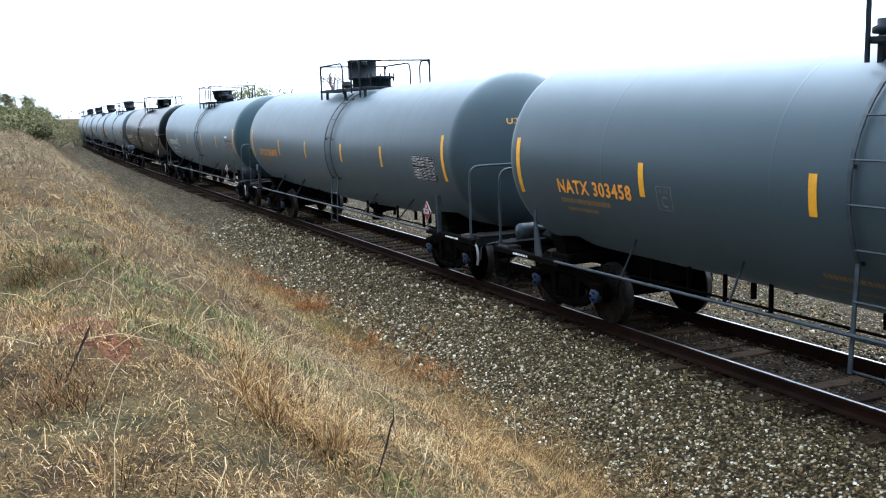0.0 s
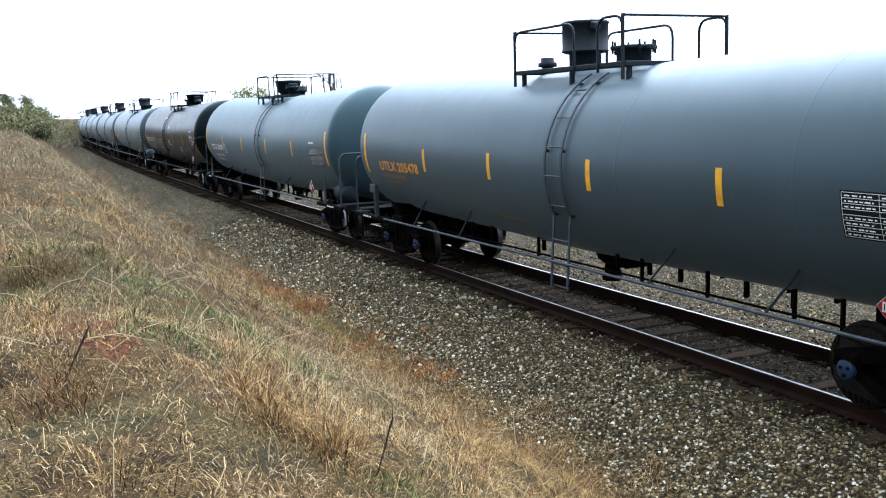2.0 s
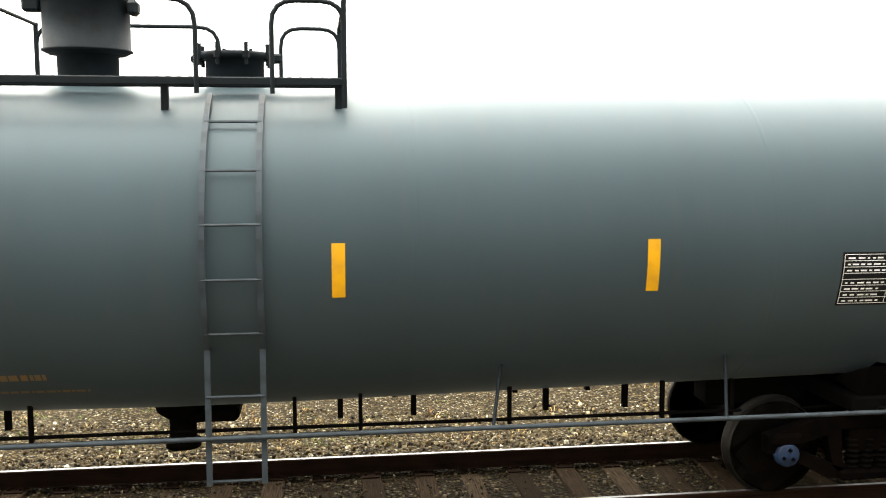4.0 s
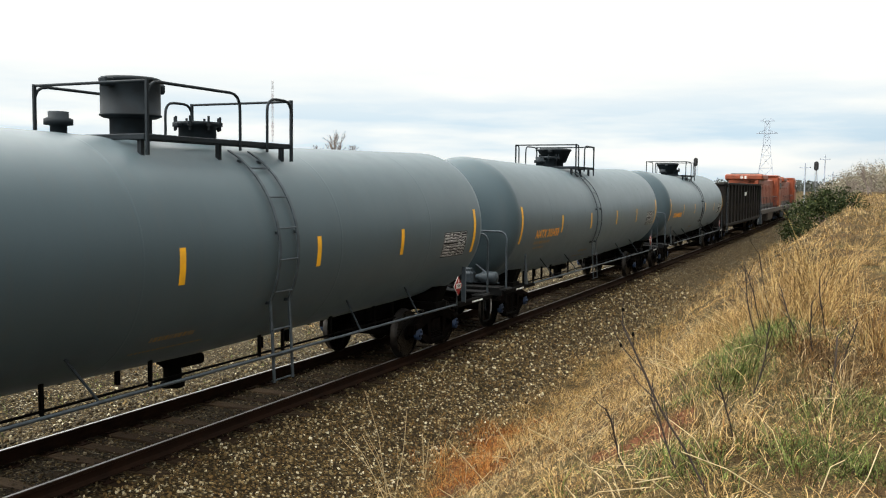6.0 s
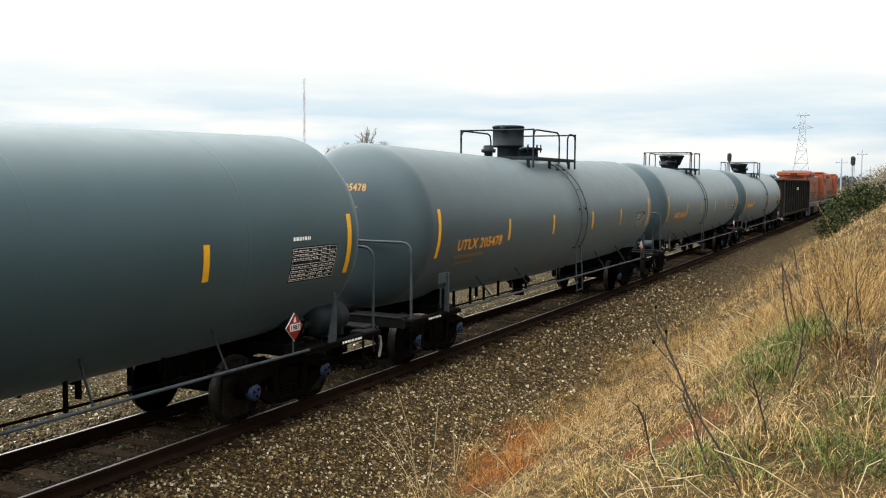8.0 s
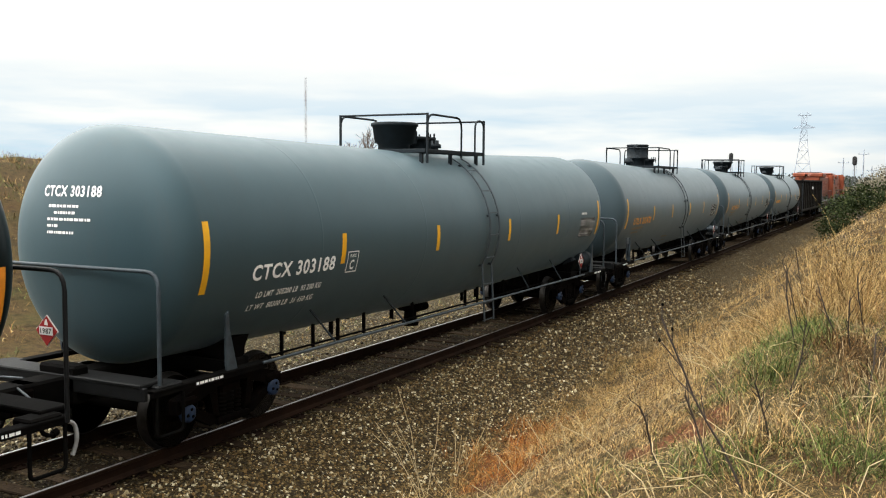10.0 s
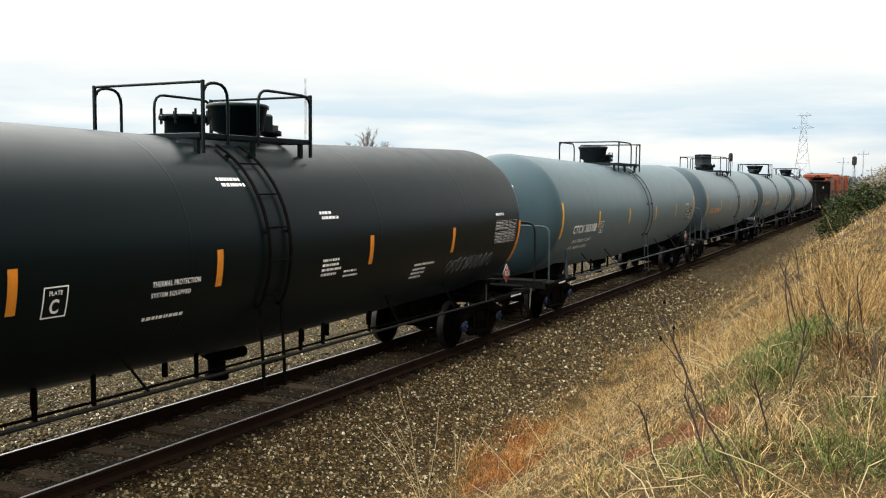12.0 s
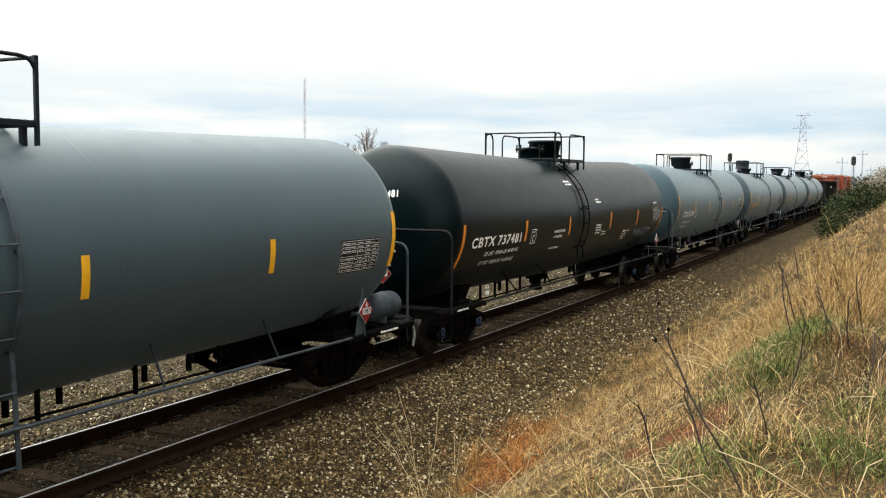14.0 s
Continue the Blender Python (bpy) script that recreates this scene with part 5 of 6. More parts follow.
# ---- plants ----
def limbs(sh, rng, p, d, length, r, depth, tips):
    """A limb that bends, tapers and forks."""
    steps = 3
    q = Vector(p)
    for i in range(steps):
        d = (d + Vector((rng.uniform(-0.22, 0.22), rng.uniform(-0.22, 0.22), rng.uniform(-0.08, 0.16)))).normalized()
        e = q + d * (length / steps)
        r0, r1 = r * (1 - 0.25 * i / steps), r * (1 - 0.25 * (i + 1) / steps)
        sh.rod(q, e, r0, r1, n=6 if depth > 2 else 4 if depth > 0 else 3, caps=False)
        q = e
        if depth > 0 and i > 0:
            side = (d + Vector((rng.uniform(-1, 1), rng.uniform(-1, 1), rng.uniform(0.0, 0.7))) * 0.85).normalized()
            limbs(sh, rng, q, side, length * rng.uniform(0.5, 0.72), r * 0.5, depth - 1, tips)
    tips.append((q, d))
    if depth > 0:
        for _ in range(2):
            side = (d + Vector((rng.uniform(-1, 1), rng.uniform(-1, 1), rng.uniform(-0.1, 0.7))) * 0.7).normalized()
            limbs(sh, rng, q, side, length * rng.uniform(0.55, 0.75), r * 0.55, depth - 1, tips)


def leaf_cloud(rng, spots, per, spread, size):
    """Many small folded leaves round given spots, in one mesh."""
    sh = Shape()
    for c in spots:
        for _ in range(per):
            p = Vector(c) + Vector((rng.gauss(0, spread), rng.gauss(0, spread), rng.gauss(0, spread * 0.8)))
            a = Vector((rng.uniform(-1, 1), rng.uniform(-1, 1), rng.uniform(-0.5, 1))).normalized() * size * rng.uniform(0.6, 1.3)
            b = a.cross(Vector((rng.uniform(-1, 1), rng.uniform(-1, 1), rng.uniform(-1, 1)))).normalized() * size * rng.uniform(0.25, 0.5)
            sh.add([p - a, p + b, p + a, p - b], [(0, 1, 2), (0, 2, 3)])
    return sh


def plain_mesh(name, sh, mat):
    me = bpy.data.meshes.new(name)
    me.from_pydata(sh.v, [], sh.f)
    me.materials.append(mat)
    return me


def build_tree(x, y, h, seed, label, leaf=None, per=6, depth=4, category="tree", leaf_size=0.16):
    rng = random.Random(seed)
    z = float(ground_z(x, y))
    tree = thing("tree", label, category, m=pose(x, y, z - 0.1))
    sh, tips = Shape(), []
    limbs(sh, rng, (0, 0, 0), Vector((rng.uniform(-0.1, 0.1), rng.uniform(-0.1, 0.1), 1)), h * 0.42, h * 0.028, depth, tips)
    part("trunk", plain_mesh("trunk", sh, BARK), None, tree)
    if leaf is not None:
        part("crown", plain_mesh("crown", leaf_cloud(rng, [t for t, _ in tips], per, 0.22 + 0.02 * h, leaf_size), leaf), None, tree)
    return tree


def build_bush(x, y, w, h, seed, leaf, label, n=60, per=26, size=0.09, name="bush"):
    """A low bush: stems from the ground and clumps of small leaves that leave gaps."""
    rng = random.Random(seed)
    z = float(ground_z(x, y))
    bush = thing(name, label, "bush", m=pose(x, y, z - 0.05))
    spots, stems = [], Shape()
    for i in range(n):
        a, r = rng.uniform(0, 2 * math.pi), math.sqrt(rng.random())
        rim = 1 - 0.25 * rng.random()
        top = h * math.sqrt(max(0.05, 1 - (0.9 * r) ** 2)) * rng.uniform(0.35, 1.0)
        p = Vector((w * 0.5 * r * rim * math.cos(a), w * 0.5 * r * rim * math.sin(a), max(0.12, top)))
        spots.append(p)
        if i % 3 == 0:
            stems.rod((p.x * 0.15, p.y * 0.15, 0), p, 0.03, 0.008, n=4, caps=False)
    part("stems", plain_mesh("stems", stems, BARK), None, bush)
    part("foliage", plain_mesh("foliage", leaf_cloud(rng, spots, per, 0.10 * min(w, h) + 0.05, size), leaf), None, bush)
    return bush


def build_plants():
    # dark cedar on the bank ahead, grey scrub behind it
    build_bush(40.0, 1.9, 2.9, 1.5, 21, CEDAR, "dark green cedar bush on the grassy bank", 110, 46, 0.07, "cedar_bush")
    build_bush(38.6, 2.9, 1.3, 1.1, 22, CEDAR, "small dark cedar bush on the grassy bank", 60, 40, 0.06, "cedar_bush")
    for i, (x, y, h) in enumerate(((66, 2.0, 1.5), (74, 0.8, 2.2), (80, 2.2, 1.7), (61, 0.5, 1.4))):
        build_tree(x, y, h, 40 + i, "bare grey scrub tree on the bank", None, depth=4)
    for i, (x, y, w, h) in enumerate(((84, -1.6, 5.5, 2.3), (92, 0.9, 6.5, 2.7), (99, 3.0, 6.0, 2.4), (106, 0.4, 7.0, 3.0))):
        build_bush(x, y, w, h, 50 + i, GREYSCRUB, "grey leafless scrub on the bank", 80, 60, 0.085)
    # scrub beside the line behind the train's tail
    for i, (x, y, w, h) in enumerate(((-62, 0.6, 4.0, 1.1), (-70, -1.5, 6, 1.55), (-66, 2.0, 2.6, 1.2), (-84, 1.5, 6.0, 2.2), (-96, 2.6, 6.0, 2.7), (-112, 3.6, 6, 3.2), (-80, -3.5, 7, 1.9), (-126, 6.4, 7, 3.5), (-138, 9.5, 7, 3.8))):
        build_bush(x, y, w, h, 60 + i, SCRUB if i == 2 else ROADSCRUB, "olive green roadside scrub bush", 90, 64, 0.075)
    for i, (x, y, h) in enumerate(((-72, 0.0, 1.7), (-90, 0.8, 2.6), (-104, 2.6, 3.2), (-124, 5.0, 3.8))):
        build_tree(x, y, h, 80 + i, "thin grey-green scrub tree", ROADSCRUB, 3, 4, leaf_size=0.12)
    # trees beyond the train
    for i, (x, y, h, leaf) in enumerate(((-86, 21.5, 5.9, SPRING), (-83, 22.5, 5.2, SPRING), (-92, 27, 6.2, None), (-88, 29.5, 6.0, None), (-100, 25, 6.0, None), (-97, 33, 6.4, None), (-112, 24, 6.0, None))):
        build_tree(x, y, (1.0 if leaf else 0.78) * h, 100 + i, "young tree with yellow-green spring leaves" if leaf else "bare grey tree beyond the train", leaf, 5, 4, leaf_size=0.14)
    for i, (x, y, w) in enumerate(((-84, 34, 6), (-90, 33, 8), (-97, 32, 8), (-104, 31, 8), (-112, 30, 9), (-121, 31, 9), (-130, 30, 9))):
        build_bush(x, y, w, 1.9 + 0.35 * (i % 3), 170 + i, GREYSCRUB, "grey leafless scrub beyond the train", 80, 50, 0.10)
    for i, (x, y, h) in enumerate(((93, 58.6, 7.0), (97, 59, 6.2), (90.5, 60, 6.0))):
        build_tree(x, y, h, 130 + i, "bare grey tree beyond the train", None, depth=4)
    rng = random.Random(9)
    for i in range(30):
        x, y = rng.uniform(2, 62), rng.uniform(22, 41)
        build_bush(x, y, rng.uniform(1.4, 3.0), rng.uniform(0.6, 1.1), 150 + i, SCRUB, "olive scrub bush on the far bank", 30, 22, 0.12)


def far_woods():
    """A low belt of woods along the horizon."""
    rng = random.Random(77)
    sh = Shape()
    for i in range(1300):
        a = math.radians(rng.uniform(-40, 220) if i < 600 else rng.uniform(-6, 40))
        r = rng.uniform(560, 900)
        x, y, h = r * math.cos(a), r * math.sin(a), rng.uniform(3.5, 8.0)
        if i >= 600:
            h *= 1.1
        for _ in range(24):
            p = Vector((x + rng.gauss(0, 7), y + rng.gauss(0, 7), 1.0 + h * rng.random() ** 0.8))
            s = rng.uniform(0.5, 1.1)
            sh.add([p + Vector((-s, rng.uniform(-s, s), -s * 0.5)), p + Vector((s, rng.uniform(-s, s), -s * 0.5)), p + Vector((0, 0, s)), p + Vector((rng.uniform(-s, s), s, 0))], [(0, 1, 2), (0, 3, 2), (1, 2, 3)])
    tagged(new("far_woods", plain_mesh("far_woods", sh, FARWOOD)), "hazy belt of far woods along the horizon", "woods", kind="stuff")


# ---- loose ballast and grass, as masses ----
def scatter_stones():
    rng = np.random.default_rng(3)
    cube = np.array([(x, y, z) for x in (-0.62, 0.62) for y in (-0.62, 0.62) for z in (-0.62, 0.62)])
    tri = np.array([(0, 1, 3), (0, 3, 2), (4, 6, 7), (4, 7, 5), (0, 4, 5), (0, 5, 1), (2, 3, 7), (2, 7, 6), (1, 5, 7), (1, 7, 3)])
    zones = [(-13, -2.5, 1.15, 3.5, 520), (-2.5, 3, 1.15, 3.3, 90), (3, 16, 1.15, 3.5, 500), (-32, -13, 1.15, 3.3, 130), (16, 36, 1.15, 3.3, 130), (-12, 16, -1.45, 1.45, 125), (-34, -12, -1.3, 1.3, 40), (16, 40, -1.3, 1.3, 40), (-10, 14, -1.3, -5.0, 90), (-34, -10, -1.3, -5.0, 36), (14, 40, -1.3, -5.0, 36)]
    pts = []
    for s0, s1, d0, d1, dens in zones:
        n = int(abs((s1 - s0) * (d1 - d0)) * dens)
        pts.append(np.stack([rng.uniform(s0, s1, n), rng.uniform(min(d0, d1), max(d0, d1), n), np.full(n, 1.0 if dens > 300 else 1.0 if dens == 125 else 1.5)], 1))
    pts = np.concatenate(pts)
    px, py, th = (np.interp(pts[:, 0], LINE_S, a) for a in (LINE_X, LINE_Y, LINE_T))
    x, y = px + pts[:, 1] * np.sin(th), py - pts[:, 1] * np.cos(th)
    n = len(x)
    size = (0.010 + 0.015 * rng.random(n) ** 1.7) * pts[:, 2]
    stretch = rng.uniform(0.65, 1.25, (n, 1, 3))
    v = cube[None] * stretch * rng.uniform(0.7, 1.3, (n, 8, 1)) * size[:, None, None]
    a, b = rng.uniform(0, 6.28, n), rng.uniform(-0.8, 0.8, n)
    ca, sa, cb, sb = np.cos(a), np.sin(a), np.cos(b), np.sin(b)
    r = np.stack([np.stack([ca, -sa * cb, sa * sb], -1), np.stack([sa, ca * cb, -ca * sb], -1), np.stack([0 * a, sb, cb], -1)], 1)
    v = np.einsum("nij,nkj->nki", r, v)
    z = ground_z(x, y) + size * rng.uniform(0.0, 0.8, n)
    # some lie on the ties
    z += np.where((abs(pts[:, 1]) < 1.45) & (rng.random(n) < 0.22), 0.026, 0.0)
    v += np.stack([x, y, z], -1)[:, None]
    near_side = (pts[:, 1] > 0.95) | ((pts[:, 1] < -1.25) & (rng.random(n) < 0.22))
    for name, pick, mat, label in (("ballast_stones", near_side & ((pts[:, 0] <= 2.5) | (pts[:, 1] < 0)), STONE, "loose grey and white ballast stones"), ("brown_ballast_stones", near_side & (pts[:, 0] > 2.5) & (pts[:, 1] > 0), BROWN_STONE, "loose brown and white ballast stones"), ("dirty_ballast_stones", ~near_side, SHADED_DIRTY_STONE, "dark brown track bed stones, dirt and the train's shade in their colour")):
        m = int(pick.sum())
        f = tri[None] + (8 * np.arange(m))[:, None, None]
        big_mesh(name, v[pick].reshape(-1, 3), f.reshape(-1, 3), mat, label, "gravel")


def big_mesh(name, v, f, mat, label, category):
    me = bpy.data.meshes.new(name)
    k = f.shape[1]
    me.vertices.add(len(v))
    me.vertices.foreach_set("co", v.astype(np.float32).ravel())
    me.loops.add(f.size)
    me.loops.foreach_set("vertex_index", f.astype(np.int32).ravel())
    me.polygons.add(len(f))
    me.polygons.foreach_set("loop_start", np.arange(0, f.size, k, dtype=np.int32))
    me.update(calc_edges=True)
    me.validate()
    me.materials.append(mat)
    return tagged(new(name, me), label, category, kind="stuff")


def lumps(x, y):
    """Low mounds and hollows of the matted grass, from 0 to 1."""
    x, y = x + 0.31 * np.sin(1.3 * y + 0.7) + 0.17 * np.sin(3.9 * x + 2.1 * y), y + 0.27 * np.sin(1.1 * x + 1.9) + 0.15 * np.sin(4.3 * y - 1.7 * x)
    return 0.5 + 0.25 * (np.sin(4.7 * x + 1.9 * np.sin(2.3 * y)) * np.sin(5.3 * y + 1.5 * np.sin(2.9 * x)) + np.sin(9.1 * x + 3.1 * np.sin(3.7 * y + 1)) * np.sin(8.3 * y + 2.0))


def blades(name, x, y, rng, height, width, lean, mat, label, turn=None, grow=None, bends=2):
    """Bent, tapering blades: one or two quads and a tip each."""
    n = len(x)
    h = height * rng.uniform(0.45, 1.35, n) * (1.0 if grow is None else grow) * (0.45 + 1.1 * lumps(x, y))
    a = rng.uniform(0, 6.283, n) if turn is None else turn
    l = np.clip(rng.gamma(3.0, lean / 3.0, n), 0.08, 1.5)
    dx, dy = np.cos(a), np.sin(a)
    w = width * rng.uniform(0.6, 1.4, n)
    z = ground_z(x, y) - 0.015
    side = rng.normal(0, 0.42, n)
    rows = []
    for t, k in ((0.0, 1.0), (0.42, 0.9), (0.78, 0.6)) if bends == 2 else ((0.0, 1.0), (0.55, 0.8)):
        ang = l * (0.35 + 1.0 * t)
        ox, oz, sw = h * t * np.sin(ang), h * t * np.cos(ang), h * side * t * t
        for sgn in (-1, 1):
            rows.append(np.stack([x + dx * ox - dy * (sw + sgn * w * k), y + dy * ox + dx * (sw + sgn * w * k), z + oz], -1))
    ang = np.minimum(l * 1.5, 1.95)
    rows.append(np.stack([x + dx * h * np.sin(ang) - dy * h * side, y + dy * h * np.sin(ang) + dx * h * side, z + h * np.cos(ang)], -1))
    v = np.stack(rows, 1)
    tri = np.array([(0, 1, 3), (0, 3, 2), (2, 3, 5), (2, 5, 4), (4, 5, 6)] if bends == 2 else [(0, 1, 3), (0, 3, 2), (2, 3, 4)])
    f = tri[None] + (v.shape[1] * np.arange(n))[:, None, None]
    return big_mesh(name, v.reshape(-1, 3), f.reshape(-1, 3), mat, label, "grass")


def tufts(rng, spots, per, radius):
    """Blades of grass that spring from tufts and lean outwards: places, directions and growth."""
    cx, cy = spots
    m = len(cx)
    k = np.repeat(np.arange(m), rng.integers(per // 2, per * 3 // 2, m))
    n = len(k)
    size = rng.uniform(0.6, 1.4, m)[k]
    ox, oy = rng.normal(0, radius, n) * size, rng.normal(0, radius, n) * size
    bias = rng.uniform(0, 6.283, m)[k]
    turn = np.arctan2(oy + 0.35 * radius * np.sin(bias), ox + 0.35 * radius * np.cos(bias)) + rng.normal(0, 0.55, n)
    return cx[k] + ox, cy[k] + oy, turn, size


def field(rng, x0, x1, d0, d1, dens, clump=0.0):
    n = int((x1 - x0) * (d1 - d0) * dens)
    s, d = rng.uniform(x0, x1, n), rng.uniform(d0, d1, n)
    if clump > 0:
        m = max(1, n // 14)
        cs, cd = rng.uniform(x0, x1, m), rng.uniform(d0, d1, m)
        k = rng.integers(0, m, n)
        s, d = cs[k] + rng.normal(0, clump, n), cd[k] + rng.normal(0, clump, n)
    edge = 3.15 + 0.35 * np.sin(0.8 * s) + 0.25 * np.sin(2.1 * s + 1)
    keep = (d > edge - 0.5 + 0.9 * rng.random(n) ** 2)
    s, d = s[keep], d[keep]
    px, py, th = (np.interp(s, LINE_S, q) for q in (LINE_X, LINE_Y, LINE_T))
    x, y = px + d * np.sin(th), py - d * np.cos(th)
    keep = np.hypot(x, y) > 0.5
    for cx, cy, r in SOIL_SPOTS:
        keep &= ~((np.hypot(x - cx, y - cy) < r * 0.9) & (rng.random(len(x)) < 0.55))
    return x[keep], y[keep]


def patches(x, y, f1, f2, ph):
    return np.sin(f1 * x + ph) + np.sin(f2 * y + 1.3 * ph) + np.sin(0.7 * f1 * x - 0.9 * f2 * y + 2 * ph)


def build_grass():
    rng = np.random.default_rng(8)
    def near(dens, clump=0.0, d0=2.6, d1=9.6):
        a = field(rng, -20, -2.5, d0, d1, dens, clump)
        b = field(rng, 2.5, 22, d0, d1, dens, clump)
        return np.concatenate([a[0], b[0]]), np.concatenate([a[1], b[1]])
    def far(dens, clump=0.0):
        a = field(rng, -80, -20, 2.6, 10.5, dens, clump)
        b = field(rng, 22, 75, 2.6, 10.5, dens, clump)
        return np.concatenate([a[0], b[0]]), np.concatenate([a[1], b[1]])
    def green(x, y):
        return nearness(x, y, GREEN_SPOTS) + rng.uniform(-0.35, 0.35, len(x))
    def brown(x, y):
        return nearness(x, y, BROWN_SPOTS) + rng.uniform(-0.35, 0.35, len(x))
    x, y = near(130)
    k = (lumps(x, y) + rng.uniform(-0.25, 0.25, len(x)) > 0.38) & (green(x, y) < 0.55)
    blades("dry_grass", x[k], y[k], rng, 0.12, 0.0021, 1.4, STRAW, "matted dry straw-coloured grass on the bank")
    def mat_of(dens, x0, x1):
        return field(rng, x0, x1, 3.4, 9.6, dens)
    for name, dens, mat, label in (("grass_mat", 540, STRAW, "short matted straw near the foot of the bank"), ("grey_grass_mat", 540, GREYG, "short matted grey grass on the bank"),
                                   ("brown_grass_mat", 650, RUSSET, "short matted brown grass on the bank"), ("green_grass_mat", 1300, GREENG, "short new green grass between the straw"),
                                   ("umber_grass_mat", 200, UMBER, "short dark brown grass in the hollows of the bank")):
        parts = [mat_of(dens, -11, -2.5), mat_of(dens, 2.5, 12)]
        x, y = (np.concatenate([p[i] for p in parts]) for i in (0, 1))
        k = lumps(y, x) + rng.uniform(-0.3, 0.3, len(x)) > 0.27
        if mat is STRAW:
            k &= green(x, y) < 0.5
        if mat is GREYG:
            k &= ((x < 0) | (rng.random(len(x)) < 0.35)) & (brown(x, y) < 0.6)
        if mat is RUSSET:
            k &= (brown(x, y) > 0.35) | (rng.random(len(x)) < 0.12)
        if mat is GREENG:
            k &= green(x, y) > 0.42
        if mat is UMBER:
            k = lumps(y, x) + rng.uniform(-0.12, 0.12, len(x)) < 0.40
        blades(name, x[k], y[k], rng, 0.085, 0.0021, 1.4, mat, label, bends=1)
    for name, dens, mat, label in (("close_grass_mat", 800, GREYG, "fine pale grass close by on the bank"), ("close_straw_mat", 700, STRAW, "fine straw close by on the bank")):
        parts = [field(rng, -9, -2.5, 6.3, 9.6, dens), field(rng, 2.5, 9, 6.3, 9.6, dens)]
        x, y = (np.concatenate([p[i] for p in parts]) for i in (0, 1))
        k = green(x, y) < 0.8
        blades(name, x[k], y[k], rng, 0.085, 0.0016, 1.4, mat, label, bends=1)
    def tufted(name, dens, sel, per, radius, height, width, lean, mat, label, d0=2.6, d1=9.6, bends=2):
        x, y = near(dens, 0.0, d0, d1)
        k = sel(x, y)
        x, y, a, s = tufts(rng, (x[k], y[k]), per, radius)
        blades(name, x, y, rng, height, width, lean, mat, label, a, s, bends)
    tufted("straw_tufts", 5.0, lambda x, y: (patches(x, y, 0.7, 1.5, 0.3) > -0.6) & (green(x, y) < 0.6), 44, 0.055, 0.16, 0.0021, 1.2, STRAW, "tufts of straw-coloured grass on the bank")
    tufted("withered_tufts", 6.5, lambda x, y: (patches(x, y, 0.6, 1.2, 3.0) > -0.7) & ((x < 0) | (rng.random(len(x)) < 0.4)), 44, 0.06, 0.14, 0.0021, 1.25, GREYG, "withered grey-green grass tufts on the bank", bends=1)
    tufted("russet_tufts", 9.0, lambda x, y: (patches(x, y, 0.45, 1.1, 0.4) > -1.3) & ((x < 0) | (rng.random(len(x)) < 0.35)), 42, 0.055, 0.18, 0.0020, 1.05, RUSSET, "tufts of russet grass along the gravel edge", 2.6, 5.0)
    tufted("edge_straw_tufts", 6.0, lambda x, y: x > 0, 42, 0.055, 0.20, 0.0020, 1.0, STRAW, "yellow straw tufts along the gravel edge", 2.8, 5.6)
    tufted("brown_tufts", 9.0, lambda x, y: brown(x, y) > 0.45, 42, 0.06, 0.17, 0.0021, 1.1, RUSSET, "scattered brown grass tufts on the bank", 3.4, 9.6)
    tufted("green_tufts", 9.0, lambda x, y: green(x, y) > 0.45, 42, 0.075, 0.14, 0.0027, 1.1, GREENG, "patches of low new green grass")
    x, y = near(11, 0.07)
    blades("tall_dry_grass", x, y, rng, 0.26, 0.0013, 0.8, STRAW, "thin tall straw stalks on the bank")
    # a haze of fine seed heads half-way up the bank
    cx, cy = rng.normal(12.2, 1.3, 420), rng.normal(1.75, 0.45, 420)
    x, y, a, s = tufts(rng, (cx, cy), 34, 0.07)
    blades("feather_grass", x, y, rng, 0.28, 0.0014, 1.0, STRAW, "fine pale feather grass on the bank", a, s)
    x, y = far(36)
    for name, pick, mat, label in (("far_grey_grass", x < 0, FADED, "pale grey grass further along the bank"), ("far_dry_grass", x >= 0, STRAW, "dry grass further along the bank")):
        blades(name, x[pick], y[pick], rng, 0.2, 0.005, 0.9, mat, label, bends=1)
    for name, dens, cut, mats, label in (("straw", 2.6, -0.8, (FADED, GREYG), "straw tufts further along the bank"), ("russet", 1.6, -0.2, (RUSSET, STRAW), "russet tufts further along the bank")):
        for side in (0, 1):
            x, y = field(rng, *((-80, -20) if side == 0 else (22, 75)), 2.6, 10.5 if name == "straw" or side else 5.0, dens)
            k = patches(x, y, 0.5, 1.2, 0.3) > cut
            x, y, a, s = tufts(rng, (x[k], y[k]), 30, 0.10)
            blades(("pale_" if side == 0 else "far_") + name + "_tufts", x, y, rng, 0.26, 0.0032, 0.9, mats[side], label, a, s, 1)
    # coarse grass over the slope beyond the track
    for name, mat, dens, label in (("slope_straw", STRAW, 0.9, "coarse straw on the slope beyond the track"), ("slope_green", GREENG, 0.5, "green weeds on the slope beyond the track")):
        n = int(66 * 26 * dens)
        cx, cy = rng.uniform(-2, 64, n), rng.uniform(18, 44, n)
        x, y, a, s = tufts(rng, (cx, cy), 15, 0.18)
        blades(name, x, y, rng, 0.32, 0.008, 0.9, mat, label, a, s, 1)
    # low weeds in the gravel beyond the track
    for name, mat, dens, label in (("gravel_weeds", GREENG, 1.5, "low green weeds in the gravel beyond the track"), ("gravel_straw", STRAW, 1.2, "dead weeds in the gravel beyond the track")):
        n = int(52 * 5 * dens)
        cx, cy = rng.uniform(-22, 30, n), rng.uniform(11.6, 16.6, n)
        x, y, a, s = tufts(rng, (cx, cy), 12, 0.07)
